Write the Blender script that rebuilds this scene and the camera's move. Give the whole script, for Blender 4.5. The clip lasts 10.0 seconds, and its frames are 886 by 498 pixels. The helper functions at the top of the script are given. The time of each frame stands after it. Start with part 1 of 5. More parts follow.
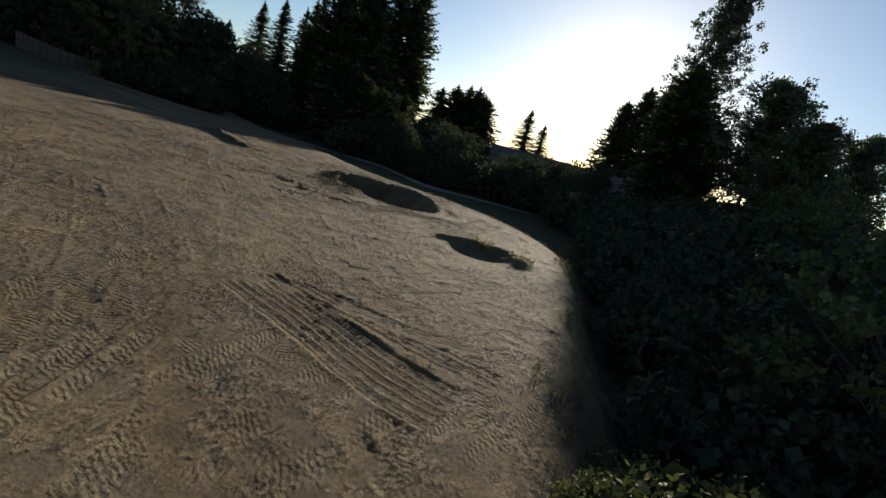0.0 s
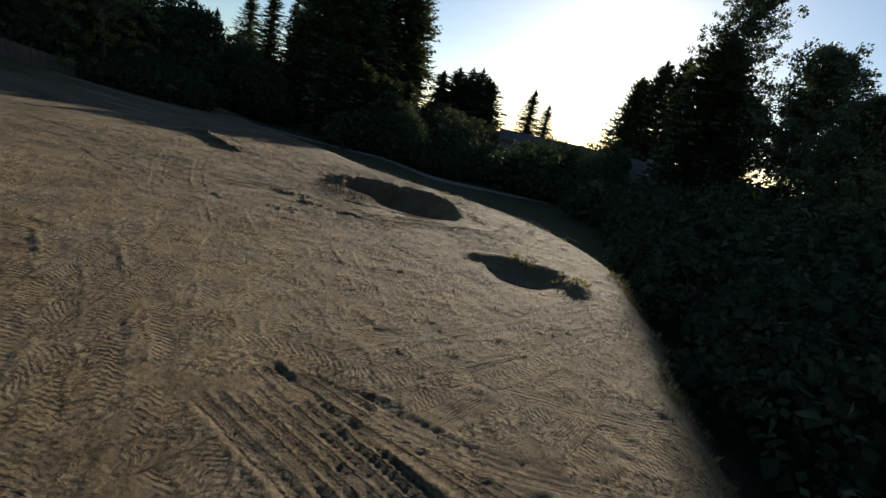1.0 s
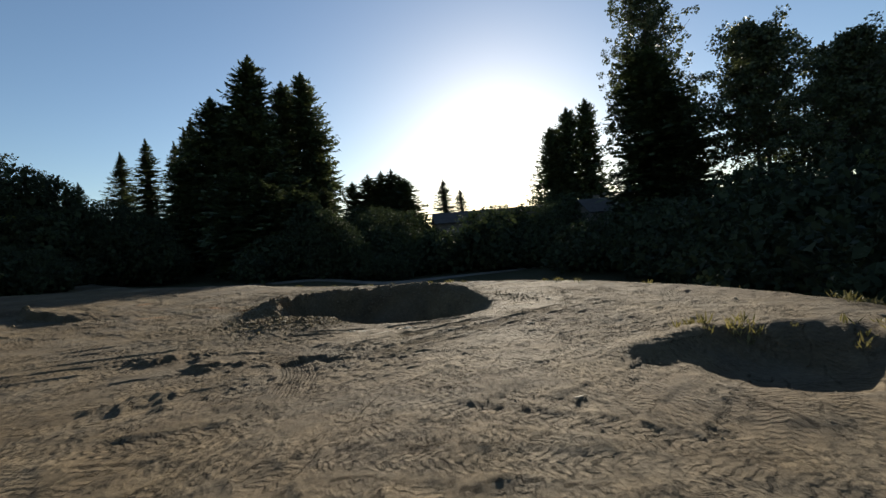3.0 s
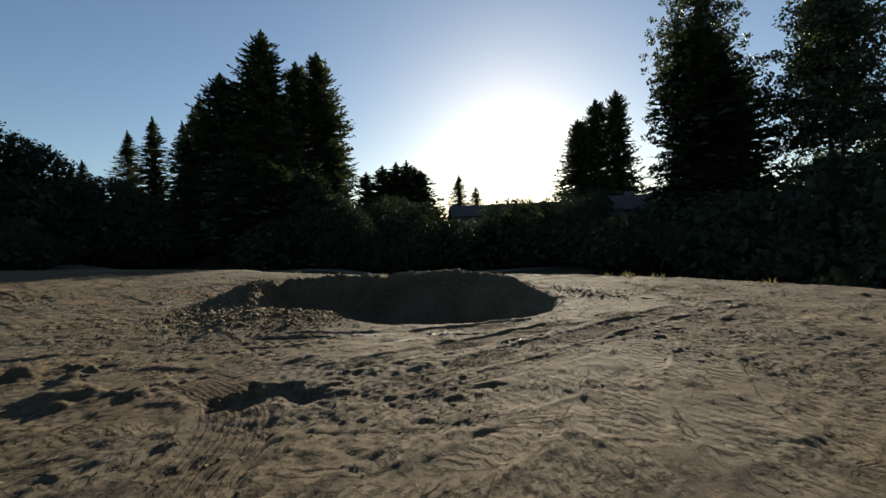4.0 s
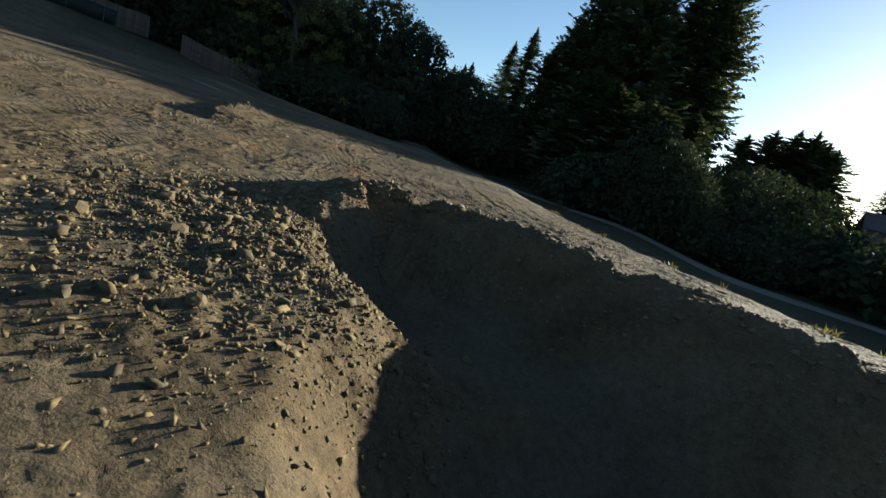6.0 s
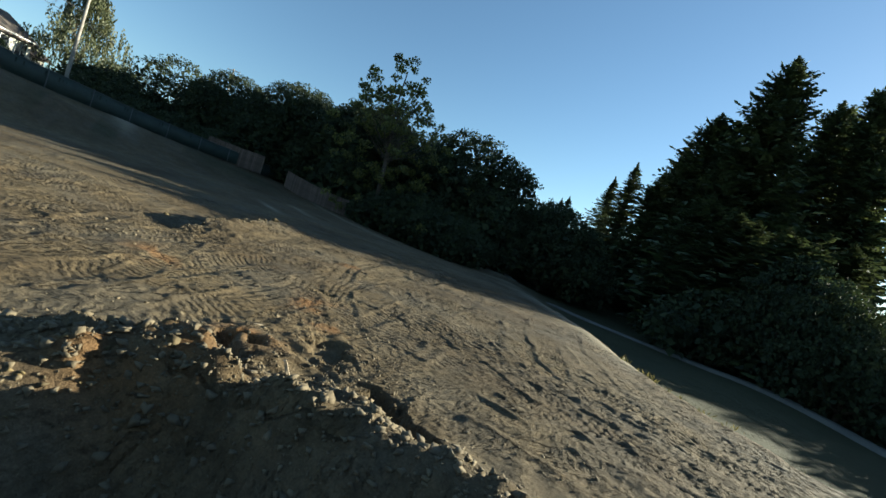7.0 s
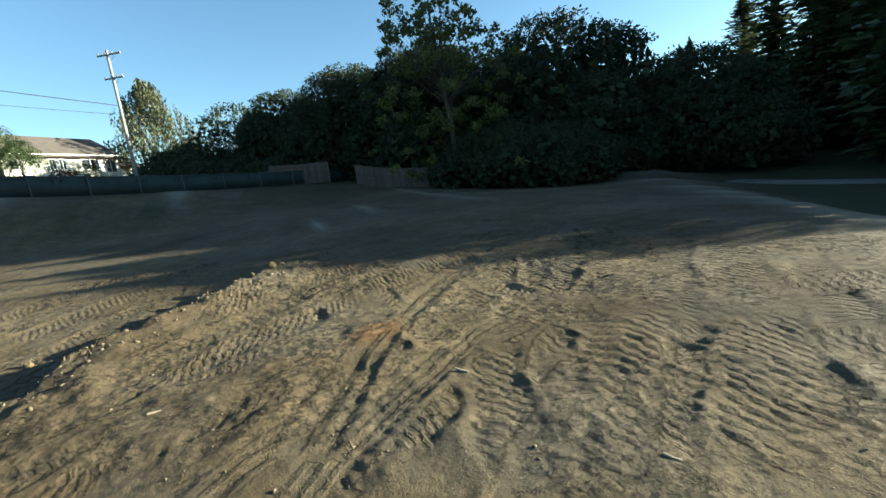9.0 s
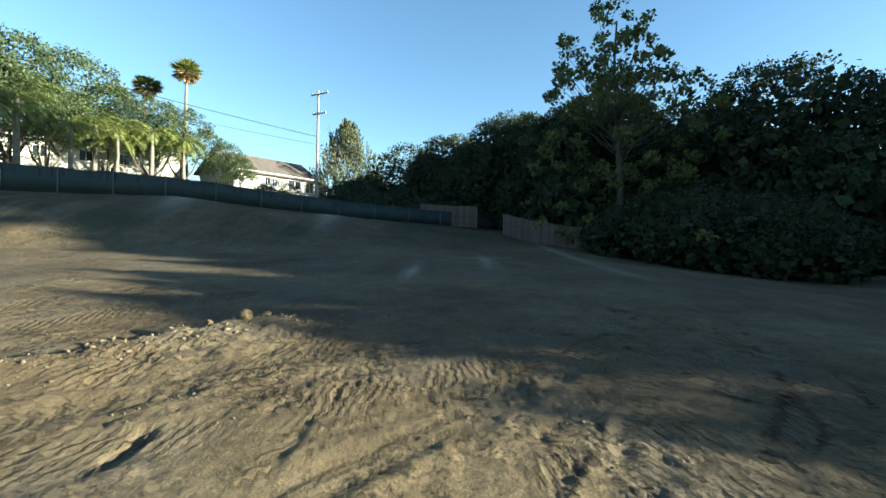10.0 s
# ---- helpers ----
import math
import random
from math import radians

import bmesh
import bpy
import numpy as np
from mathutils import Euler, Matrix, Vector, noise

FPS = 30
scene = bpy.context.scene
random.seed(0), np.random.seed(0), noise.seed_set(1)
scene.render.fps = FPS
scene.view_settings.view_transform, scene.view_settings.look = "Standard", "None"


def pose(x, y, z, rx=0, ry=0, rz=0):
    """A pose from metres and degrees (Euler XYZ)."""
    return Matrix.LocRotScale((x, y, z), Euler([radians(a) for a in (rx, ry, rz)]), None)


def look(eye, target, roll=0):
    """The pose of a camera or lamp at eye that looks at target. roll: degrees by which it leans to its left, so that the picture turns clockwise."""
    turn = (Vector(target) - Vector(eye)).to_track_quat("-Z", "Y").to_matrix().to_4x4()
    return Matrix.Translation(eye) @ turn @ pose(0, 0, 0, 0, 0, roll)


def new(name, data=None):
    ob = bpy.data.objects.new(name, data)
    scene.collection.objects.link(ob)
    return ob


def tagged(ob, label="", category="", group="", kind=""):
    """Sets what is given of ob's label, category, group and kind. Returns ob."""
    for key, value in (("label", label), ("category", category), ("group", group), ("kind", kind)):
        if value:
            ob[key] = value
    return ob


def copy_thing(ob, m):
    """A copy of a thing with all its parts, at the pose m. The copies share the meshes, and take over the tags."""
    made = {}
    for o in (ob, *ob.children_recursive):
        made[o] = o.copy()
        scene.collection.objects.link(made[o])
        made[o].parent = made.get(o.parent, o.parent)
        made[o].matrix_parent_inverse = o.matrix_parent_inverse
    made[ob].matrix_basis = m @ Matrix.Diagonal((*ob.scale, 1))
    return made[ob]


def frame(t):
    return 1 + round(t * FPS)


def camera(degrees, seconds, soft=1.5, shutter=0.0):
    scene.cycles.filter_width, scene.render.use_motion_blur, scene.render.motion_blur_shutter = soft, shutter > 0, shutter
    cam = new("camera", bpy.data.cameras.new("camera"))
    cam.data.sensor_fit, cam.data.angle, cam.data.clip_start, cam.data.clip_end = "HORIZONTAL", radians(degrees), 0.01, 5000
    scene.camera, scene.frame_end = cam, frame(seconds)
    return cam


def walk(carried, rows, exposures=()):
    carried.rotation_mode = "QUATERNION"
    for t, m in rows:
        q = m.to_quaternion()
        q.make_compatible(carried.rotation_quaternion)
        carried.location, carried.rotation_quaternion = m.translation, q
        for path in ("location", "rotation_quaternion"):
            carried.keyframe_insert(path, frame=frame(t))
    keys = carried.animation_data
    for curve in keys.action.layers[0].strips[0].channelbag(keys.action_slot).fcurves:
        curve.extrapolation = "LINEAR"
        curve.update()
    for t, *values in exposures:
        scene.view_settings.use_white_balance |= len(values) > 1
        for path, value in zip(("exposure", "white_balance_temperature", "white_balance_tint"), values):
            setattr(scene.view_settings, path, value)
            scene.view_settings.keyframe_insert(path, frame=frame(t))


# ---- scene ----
cam = camera(91.0, 10.0, soft=1.5)
PATH = [
    (0, (1.566, -2.901, 5.177), (1.466, -0.958, 4.715), 15.2),
    (0.5, (0.645, -0.838, 5.539), (0.536, 1.105, 5.076), 14.8),
    (1, (-0.534, 1.538, 5.57), (-0.631, 3.464, 5.038), 12.9),
    (1.5, (-1.631, 4.148, 5.315), (-1.643, 5.989, 4.532), 2.7),
    (2, (-2.623, 7.109, 4.295), (-2.517, 8.997, 3.645), 2.5),
    (2.5, (-3.565, 10.474, 3.363), (-3.428, 12.431, 2.973), -3.5),
    (2.7, (-3.954, 11.699, 3.086), (-3.808, 13.68, 2.852), -5.0),
    (3.8, (-5.037, 17.423, 1.798), (-4.901, 19.414, 1.932), -3.3),
    (4, (-5.082, 18.498, 1.81), (-4.976, 20.494, 1.763), -2.7),
    (4.5, (-5.028, 20.98, 1.704), (-5.019, 22.928, 1.252), -2.3),
    (5, (-5.119, 23.018, 1.608), (-5.165, 24.948, 1.083), -2.2),
    (5.2, (-5.035, 23.773, 1.62), (-5.275, 25.682, 1.075), -4.0),
    (6.3, (-4.647, 28.489, 1.695), (-6.108, 29.83, 1.436), 19.3),
    (6.5, (-5.043, 29.577, 1.769), (-6.658, 30.756, 1.71), 17.1),
    (7, (-6.292, 31.656, 2.0), (-7.91, 32.832, 1.985), 17.0),
    (7.5, (-7.895, 32.963, 2.075), (-9.601, 34.003, 1.99), 5.8),
    (8, (-9.351, 33.994, 2.308), (-11.095, 34.965, 2.181), -4.4),
    (8.5, (-11.12, 35.166, 2.417), (-12.864, 36.093, 2.103), -6.0),
    (9, (-12.848, 36.379, 2.467), (-14.701, 37.063, 2.15), -7.7),
    (9.5, (-14.766, 37.815, 2.443), (-16.702, 38.313, 2.359), 1.0),
    (10, (-16.485, 39.204, 2.299), (-18.485, 39.185, 2.263), 1.5),
]
walk(cam, [(t, look(eye, target, roll)) for t, eye, target, roll in PATH],
     exposures=[(0.0, 1.05, 6600, 11), (2.7, 1.2, 6600, 11), (4.0, 1.0, 6750, 10), (5.2, 1.4, 6450, 10), (6.3, 1.6, 6300, 3), (7.5, 1.95, 6200, -1), (8.5, 2.05, 6100, -3), (10.0, 2.45, 6100, -2)])

# ---- light ----
SUN_AZ, SUN_EL = radians(12.6), radians(12.5)
world = bpy.data.worlds.new("sky")
scene.world = world
world.use_nodes = True
wn = world.node_tree.nodes
sky = wn.new("ShaderNodeTexSky")
sky.sky_type, sky.sun_disc = "NISHITA", False
sky.sun_elevation, sky.sun_rotation = SUN_EL, SUN_AZ
sky.air_density, sky.dust_density, sky.ozone_density = 1.0, 0.32, 2.6
wn["Background"].inputs["Strength"].default_value = 0.062
world.node_tree.links.new(sky.outputs[0], wn["Background"].inputs["Color"])
SUN_WAY = Vector((math.sin(SUN_AZ) * math.cos(SUN_EL), math.cos(SUN_AZ) * math.cos(SUN_EL), math.sin(SUN_EL)))
sun = new("sun", bpy.data.lights.new("sun", "SUN"))
sun.data.energy, sun.data.angle, sun.data.color = 5.0, radians(0.55), (1.0, 0.91, 0.75)
sun.matrix_world = look(SUN_WAY * 300, (0, 0, 0))


# ---- materials ----
def material(name):
    m = bpy.data.materials.new(name)
    m.use_nodes = True
    return m, m.node_tree.nodes, m.node_tree.links, m.node_tree.nodes["Principled BSDF"]


def ramp(nodes, stops):
    r = nodes.new("ShaderNodeValToRGB")
    el = r.color_ramp.elements
    while len(el) < len(stops):
        el.new(0.5)
    for e, (p, c) in zip(el, stops):
        e.position, e.color = p, (*c, 1)
    return r


def noise_tex(nodes, links, scale, detail=4.0, rough=0.6, coord=None):
    n = nodes.new("ShaderNodeTexNoise")
    n.inputs["Scale"].default_value, n.inputs["Detail"].default_value, n.inputs["Roughness"].default_value = scale, detail, rough
    if coord:
        links.new(coord, n.inputs["Vector"])
    return n


def mix(nodes, links, a, b, fac, how="MIX"):
    m = nodes.new("ShaderNodeMix")
    m.data_type, m.blend_type = "RGBA", how
    for sock, v in ((m.inputs[0], fac), (m.inputs[6], a), (m.inputs[7], b)):
        if isinstance(v, (tuple, float, int)):
            sock.default_value = (*v, 1) if isinstance(v, tuple) else v
        else:
            links.new(v, sock)
    return m.outputs[2]


def bump(nodes, links, height, strength, distance, normal=None):
    b = nodes.new("ShaderNodeBump")
    b.inputs["Strength"].default_value, b.inputs["Distance"].default_value = strength, distance
    links.new(height, b.inputs["Height"])
    if normal:
        links.new(normal, b.inputs["Normal"])
    return b.outputs[0]


def surface(name, dark, light, scale=3.0, rough=0.8, grain=40.0, relief=0.004, metal=0.0, per_object=0.0, per_lump=0.0):
    """A rough two-tone surface with blotches, grain and a fine relief."""
    m, n, l, p = material(name)
    co = n.new("ShaderNodeTexCoord").outputs["Object"]
    big, fine = noise_tex(n, l, scale, 5, 0.65, co), noise_tex(n, l, grain, 3, 0.6, co)
    r = ramp(n, [(0.3, dark), (0.7, light)])
    l.new(big.outputs[0], r.inputs[0])
    c = mix(n, l, r.outputs[0], ramp_of(n, l, fine.outputs[0], (0.6, 0.6, 0.6), (1.25, 1.25, 1.25)), 0.6, "MULTIPLY")
    if per_object:
        info = n.new("ShaderNodeObjectInfo")
        c = mix(n, l, c, ramp_of(n, l, info.outputs["Random"], (1 - per_object,) * 3, (1 + per_object,) * 3), 1.0, "MULTIPLY")
    if per_lump:
        geo = n.new("ShaderNodeNewGeometry")
        k = per_lump
        c = mix(n, l, c, ramp_of(n, l, geo.outputs["Random Per Island"], (1 - k, 1 - 0.95 * k, 1 - 0.8 * k), (1 + k, 1 + 0.95 * k, 1 + 0.6 * k), 0.0, 1.0), 1.0, "MULTIPLY")
    l.new(c, p.inputs["Base Color"])
    p.inputs["Roughness"].default_value, p.inputs["Metallic"].default_value = rough, metal
    l.new(bump(n, l, fine.outputs[0], 0.6, relief), p.inputs["Normal"])
    return m


def ramp_of(n, l, fac, a, b, lo=0.25, hi=0.75):
    r = ramp(n, [(lo, a), (hi, b)])
    l.new(fac, r.inputs[0])
    return r.outputs[0]


def foliage(name, dark, light, through_light=0.35, gloss=0.55):
    """Leaves: a tone for each leaf, larger patches of tone, light that passes through."""
    m, n, l, p = material(name)
    geo, co = n.new("ShaderNodeNewGeometry"), n.new("ShaderNodeTexCoord").outputs["Object"]
    patch = noise_tex(n, l, 0.5, 3, 0.6, co)
    one = ramp_of(n, l, geo.outputs["Random Per Island"], dark, light, 0.0, 1.0)
    c = mix(n, l, one, ramp_of(n, l, patch.outputs[0], (0.6, 0.62, 0.55), (1.35, 1.3, 1.1)), 1.0, "MULTIPLY")
    l.new(c, p.inputs["Base Color"])
    p.inputs["Roughness"].default_value = gloss
    t = n.new("ShaderNodeBsdfTranslucent")
    l.new(c, t.inputs["Color"])
    s = n.new("ShaderNodeMixShader")
    s.inputs[0].default_value = through_light
    l.new(p.outputs[0], s.inputs[1])
    l.new(t.outputs[0], s.inputs[2])
    l.new(s.outputs[0], n["Material Output"].inputs["Surface"])
    return m


def math_node(n, l, how, a, b=None, c=None):
    m = n.new("ShaderNodeMath")
    m.operation = how
    for sock, v in zip(m.inputs, (a, b, c)):
        if isinstance(v, (int, float)):
            sock.default_value = v
        elif v is not None:
            l.new(v, sock)
    return m.outputs[0]


def soil():
    """Graded dry earth: tan crust, darker damp clay, pale patches, rusty subsoil where the attribute says so."""
    m, n, l, p = material("dry_earth")
    co = n.new("ShaderNodeTexCoord").outputs["Object"]
    big = noise_tex(n, l, 0.22, 6, 0.6, co)
    mid = noise_tex(n, l, 1.7, 6, 0.68, co)
    fine = noise_tex(n, l, 11.0, 6, 0.7, co)
    grit = noise_tex(n, l, 60.0, 4, 0.7, co)
    a = ramp_of(n, l, big.outputs[0], (0.079, 0.059, 0.036), (0.149, 0.117, 0.071), 0.32, 0.68)
    b = ramp_of(n, l, mid.outputs[0], (0.60, 0.58, 0.55), (1.25, 1.22, 1.18), 0.3, 0.7)
    c = mix(n, l, a, b, 0.85, "MULTIPLY")
    grey = noise_tex(n, l, 0.55, 5, 0.6, co)
    c = mix(n, l, c, (0.114, 0.101, 0.078), ramp_of(n, l, grey.outputs[0], (0, 0, 0), (0.5, 0.5, 0.5), 0.45, 0.66))
    d = ramp_of(n, l, fine.outputs[0], (0.62, 0.6, 0.58), (1.3, 1.28, 1.25), 0.3, 0.72)
    c = mix(n, l, c, d, 0.8, "MULTIPLY")
    att = n.new("ShaderNodeAttribute")
    att.attribute_name = "soil"
    sep = n.new("ShaderNodeSeparateColor")
    l.new(att.outputs["Color"], sep.inputs[0])
    c = mix(n, l, c, mix(n, l, (0.185, 0.098, 0.042), d, 0.8, "MULTIPLY"), sep.outputs[0])
    c = mix(n, l, c, mix(n, l, (0.46, 0.41, 0.32), d, 0.7, "MULTIPLY"), sep.outputs[1])
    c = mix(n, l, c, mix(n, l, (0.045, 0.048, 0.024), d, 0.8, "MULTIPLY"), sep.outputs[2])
    vor = n.new("ShaderNodeTexVoronoi")
    vor.inputs["Scale"].default_value = 26.0
    l.new(co, vor.inputs["Vector"])
    peb = ramp_of(n, l, vor.outputs["Distance"], (1.5, 1.45, 1.36), (1.0, 1.0, 1.0), 0.06, 0.2)
    c = mix(n, l, c, peb, 0.55, "MULTIPLY")
    speck = ramp_of(n, l, grit.outputs[0], (0.68, 0.67, 0.65), (1.28, 1.27, 1.25), 0.34, 0.66)
    c = mix(n, l, c, speck, 0.8, "MULTIPLY")
    l.new(c, p.inputs["Base Color"])
    p.inputs["Roughness"].default_value = 0.95
    p.inputs["Specular IOR Level"].default_value = 0.15
    # wheel lugs and blade scores, along the marks pressed into the ground
    mark = n.new("ShaderNodeAttribute")
    mark.attribute_name = "tread"
    split = n.new("ShaderNodeSeparateColor")
    l.new(mark.outputs["Color"], split.inputs[0])
    across = math_node(n, l, "MULTIPLY", split.outputs[2], 5.5)
    column = math_node(n, l, "FLOOR", across)
    jag = math_node(n, l, "MULTIPLY_ADD", fine.outputs[0], 0.5, split.outputs[0])
    jag = math_node(n, l, "MULTIPLY_ADD", column, 0.42, jag)
    wave = math_node(n, l, "SINE", math_node(n, l, "MULTIPLY", jag, 6.2832))
    wave = math_node(n, l, "MAXIMUM", math_node(n, l, "MINIMUM", math_node(n, l, "MULTIPLY", wave, 1.5), 0.9), -0.75)
    # every bar is pressed in to its own depth, and crumbled away in patches
    which = n.new("ShaderNodeCombineXYZ")
    l.new(math_node(n, l, "FLOOR", math_node(n, l, "ADD", jag, 0.25)), which.inputs[0])
    l.new(column, which.inputs[1])
    own = n.new("ShaderNodeTexWhiteNoise")
    own.noise_dimensions = "2D"
    l.new(which.outputs[0], own.inputs["Vector"])
    wave = math_node(n, l, "MULTIPLY", wave, math_node(n, l, "MULTIPLY_ADD", own.outputs["Value"], 0.9, 0.3))
    scuff = noise_tex(n, l, 3.6, 5, 0.7, co)
    worn = ramp_of(n, l, scuff.outputs[0], (0.12, 0.12, 0.12), (1.0, 1.0, 1.0), 0.38, 0.54)
    # each bar is broken into blocks across the wheel
    block = math_node(n, l, "ABSOLUTE", math_node(n, l, "SINE", math_node(n, l, "MULTIPLY", across, 3.1416)))
    block = math_node(n, l, "MINIMUM", math_node(n, l, "MULTIPLY", block, 2.2), 1.0)
    lugs = math_node(n, l, "MULTIPLY", math_node(n, l, "MULTIPLY", math_node(n, l, "MULTIPLY", wave, split.outputs[1]), worn), block)
    # torn patches: broken crust with coarse crumbs
    tear = noise_tex(n, l, 0.9, 4, 0.62, co)
    torn = ramp_of(n, l, tear.outputs[0], (0.15, 0.15, 0.15), (1.0, 1.0, 1.0), 0.45, 0.57)
    warp = n.new("ShaderNodeVectorMath")
    warp.operation = "MULTIPLY_ADD"
    warp.inputs[1].default_value = (0.05, 0.05, 0.05)
    l.new(fine.outputs["Color"], warp.inputs[0])
    l.new(co, warp.inputs[2])

    def crumbs(scale):
        """Small flat crumbs, each tilted its own way."""
        cell = n.new("ShaderNodeTexVoronoi")
        cell.inputs["Scale"].default_value = scale
        l.new(warp.outputs[0], cell.inputs["Vector"])
        way, off, dot = (n.new("ShaderNodeVectorMath") for _ in range(3))
        way.operation, off.operation, dot.operation = "SUBTRACT", "SUBTRACT", "DOT_PRODUCT"
        way.inputs[1].default_value = (0.5, 0.5, 0.5)
        l.new(cell.outputs["Color"], way.inputs[0])
        l.new(warp.outputs[0], off.inputs[0])
        l.new(cell.outputs["Position"], off.inputs[1])
        l.new(way.outputs[0], dot.inputs[0])
        l.new(off.outputs[0], dot.inputs[1])
        lift = n.new("ShaderNodeSeparateColor")
        l.new(cell.outputs["Color"], lift.inputs[0])
        return math_node(n, l, "MULTIPLY_ADD", lift.outputs[0], 0.35 / scale, dot.outputs["Value"])

    big_crumb = math_node(n, l, "MULTIPLY", crumbs(11.0), torn)
    small_crumb = math_node(n, l, "MULTIPLY", crumbs(27.0), torn)
    nrm = bump(n, l, mid.outputs[0], 0.4, 0.035)
    nrm = bump(n, l, lugs, 1.0, 0.024, nrm)
    nrm = bump(n, l, big_crumb, 0.7, 1.0, nrm)
    nrm = bump(n, l, small_crumb, 0.6, 1.0, nrm)
    nrm = bump(n, l, fine.outputs[0], 0.6, 0.036, nrm)
    nrm = bump(n, l, grit.outputs[0], 0.8, 0.010, nrm)
    l.new(nrm, p.inputs["Normal"])
    return m


SOIL = soil()
CLOD = surface("earth_clod", (0.088, 0.066, 0.040), (0.165, 0.130, 0.079), 2.0, 0.95, 24.0, 0.01)
STONE = surface("rubble_stone", (0.075, 0.053, 0.024), (0.140, 0.103, 0.050), 4.0, 0.9, 30.0, 0.008, per_object=0.25)
BROKEN = surface("broken_rock", (0.070, 0.050, 0.022), (0.135, 0.099, 0.046), 4.0, 0.9, 30.0, 0.008, per_lump=0.42)
BARK = surface("bark", (0.045, 0.034, 0.025), (0.10, 0.078, 0.06), 1.5, 0.9, 9.0, 0.03)
PALE_BARK = surface("palm_bark", (0.12, 0.10, 0.075), (0.23, 0.20, 0.155), 2.0, 0.9, 8.0, 0.02)
NEEDLES = foliage("conifer_needles", (0.034, 0.050, 0.022), (0.085, 0.105, 0.045), 0.32)
PINE = foliage("pine_needles", (0.030, 0.045, 0.020), (0.085, 0.100, 0.045), 0.28)
OAK = foliage("oak_leaves", (0.016, 0.026, 0.012), (0.045, 0.060, 0.026), 0.22, 0.9)
SYCAMORE = foliage("broad_leaves", (0.048, 0.066, 0.020), (0.180, 0.182, 0.056), 0.55)
WILLOW = foliage("weeping_leaves", (0.050, 0.064, 0.030), (0.128, 0.134, 0.070), 0.42)
GARDEN = foliage("garden_leaves", (0.032, 0.056, 0.022), (0.092, 0.122, 0.046), 0.42)
PALM = foliage("palm_fronds", (0.066, 0.096, 0.024), (0.195, 0.210, 0.056), 0.38)
DRY_PALM = foliage("dry_fronds", (0.14, 0.10, 0.05), (0.27, 0.20, 0.10), 0.25)
SHRUB = foliage("shrub_leaves", (0.036, 0.052, 0.015), (0.110, 0.120, 0.040), 0.40, 0.7)
WEED = foliage("dry_weeds", (0.070, 0.068, 0.024), (0.190, 0.165, 0.070), 0.40)
MAPLE = foliage("red_leaves", (0.075, 0.030, 0.016), (0.170, 0.070, 0.035), 0.35)
POLE_WOOD = surface("weathered_pole", (0.17, 0.15, 0.125), (0.33, 0.30, 0.26), 1.0, 0.85, 14.0, 0.01)
BOARD = surface("fence_board", (0.075, 0.05, 0.04), (0.14, 0.10, 0.078), 1.6, 0.85, 18.0, 0.006, per_object=0.2)
CHALK = surface("pale_plaster", (0.42, 0.39, 0.33), (0.60, 0.57, 0.50), 3.0, 0.9, 40.0, 0.004, per_lump=0.2)
SPLINTER = surface("split_wood", (0.22, 0.17, 0.11), (0.36, 0.29, 0.20), 4.0, 0.8, 30.0, 0.004)
SCREEN = surface("green_windscreen", (0.014, 0.027, 0.024), (0.027, 0.046, 0.041), 0.8, 0.75, 60.0, 0.003)
STEEL = surface("galvanised_steel", (0.30, 0.31, 0.32), (0.48, 0.49, 0.50), 4.0, 0.45, 40.0, 0.001, 0.7)
POST = surface("coated_post", (0.05, 0.055, 0.055), (0.10, 0.105, 0.105), 4.0, 0.6, 40.0, 0.001)
STUCCO = surface("cream_stucco", (0.46, 0.43, 0.36), (0.58, 0.55, 0.48), 0.7, 0.9, 30.0, 0.006)
TRIM = surface("painted_trim", (0.70, 0.68, 0.62), (0.82, 0.80, 0.75), 1.0, 0.6, 20.0, 0.001)
ROOF = surface("roof_shingle", (0.065, 0.05, 0.04), (0.13, 0.105, 0.085), 1.3, 0.9, 9.0, 0.02)
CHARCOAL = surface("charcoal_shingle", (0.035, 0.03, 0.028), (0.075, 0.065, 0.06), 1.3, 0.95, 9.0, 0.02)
DARK_WALL = surface("dark_siding", (0.13, 0.11, 0.09), (0.21, 0.18, 0.15), 0.8, 0.85, 14.0, 0.006)
RUBBER = surface("tyre_rubber", (0.018, 0.018, 0.018), (0.032, 0.032, 0.032), 6.0, 0.8, 60.0, 0.002)
PORCELAIN = surface("insulator", (0.20, 0.13, 0.09), (0.30, 0.2, 0.15), 6.0, 0.35, 60.0, 0.0005)
CABLE = surface("black_cable", (0.02, 0.02, 0.02), (0.035, 0.035, 0.035), 1.0, 0.6, 40.0, 0.001)
CAR_PAINT, _n, _l, _p = material("pale_car_paint")
_p.inputs["Base Color"].default_value = (0.62, 0.63, 0.60, 1)
_p.inputs["Roughness"].default_value, _p.inputs["Coat Weight"].default_value = 0.35, 0.6
GLASS, _n, _l, _p = material("dark_window_glass")
_p.inputs["Base Color"].default_value = (0.03, 0.035, 0.04, 1)
_p.inputs["Roughness"].default_value, _p.inputs["Specular IOR Level"].default_value = 0.06, 0.6
PATHWAY = surface("gravel_lane", (0.10, 0.09, 0.075), (0.17, 0.155, 0.13), 0.5, 0.95, 20.0, 0.01)


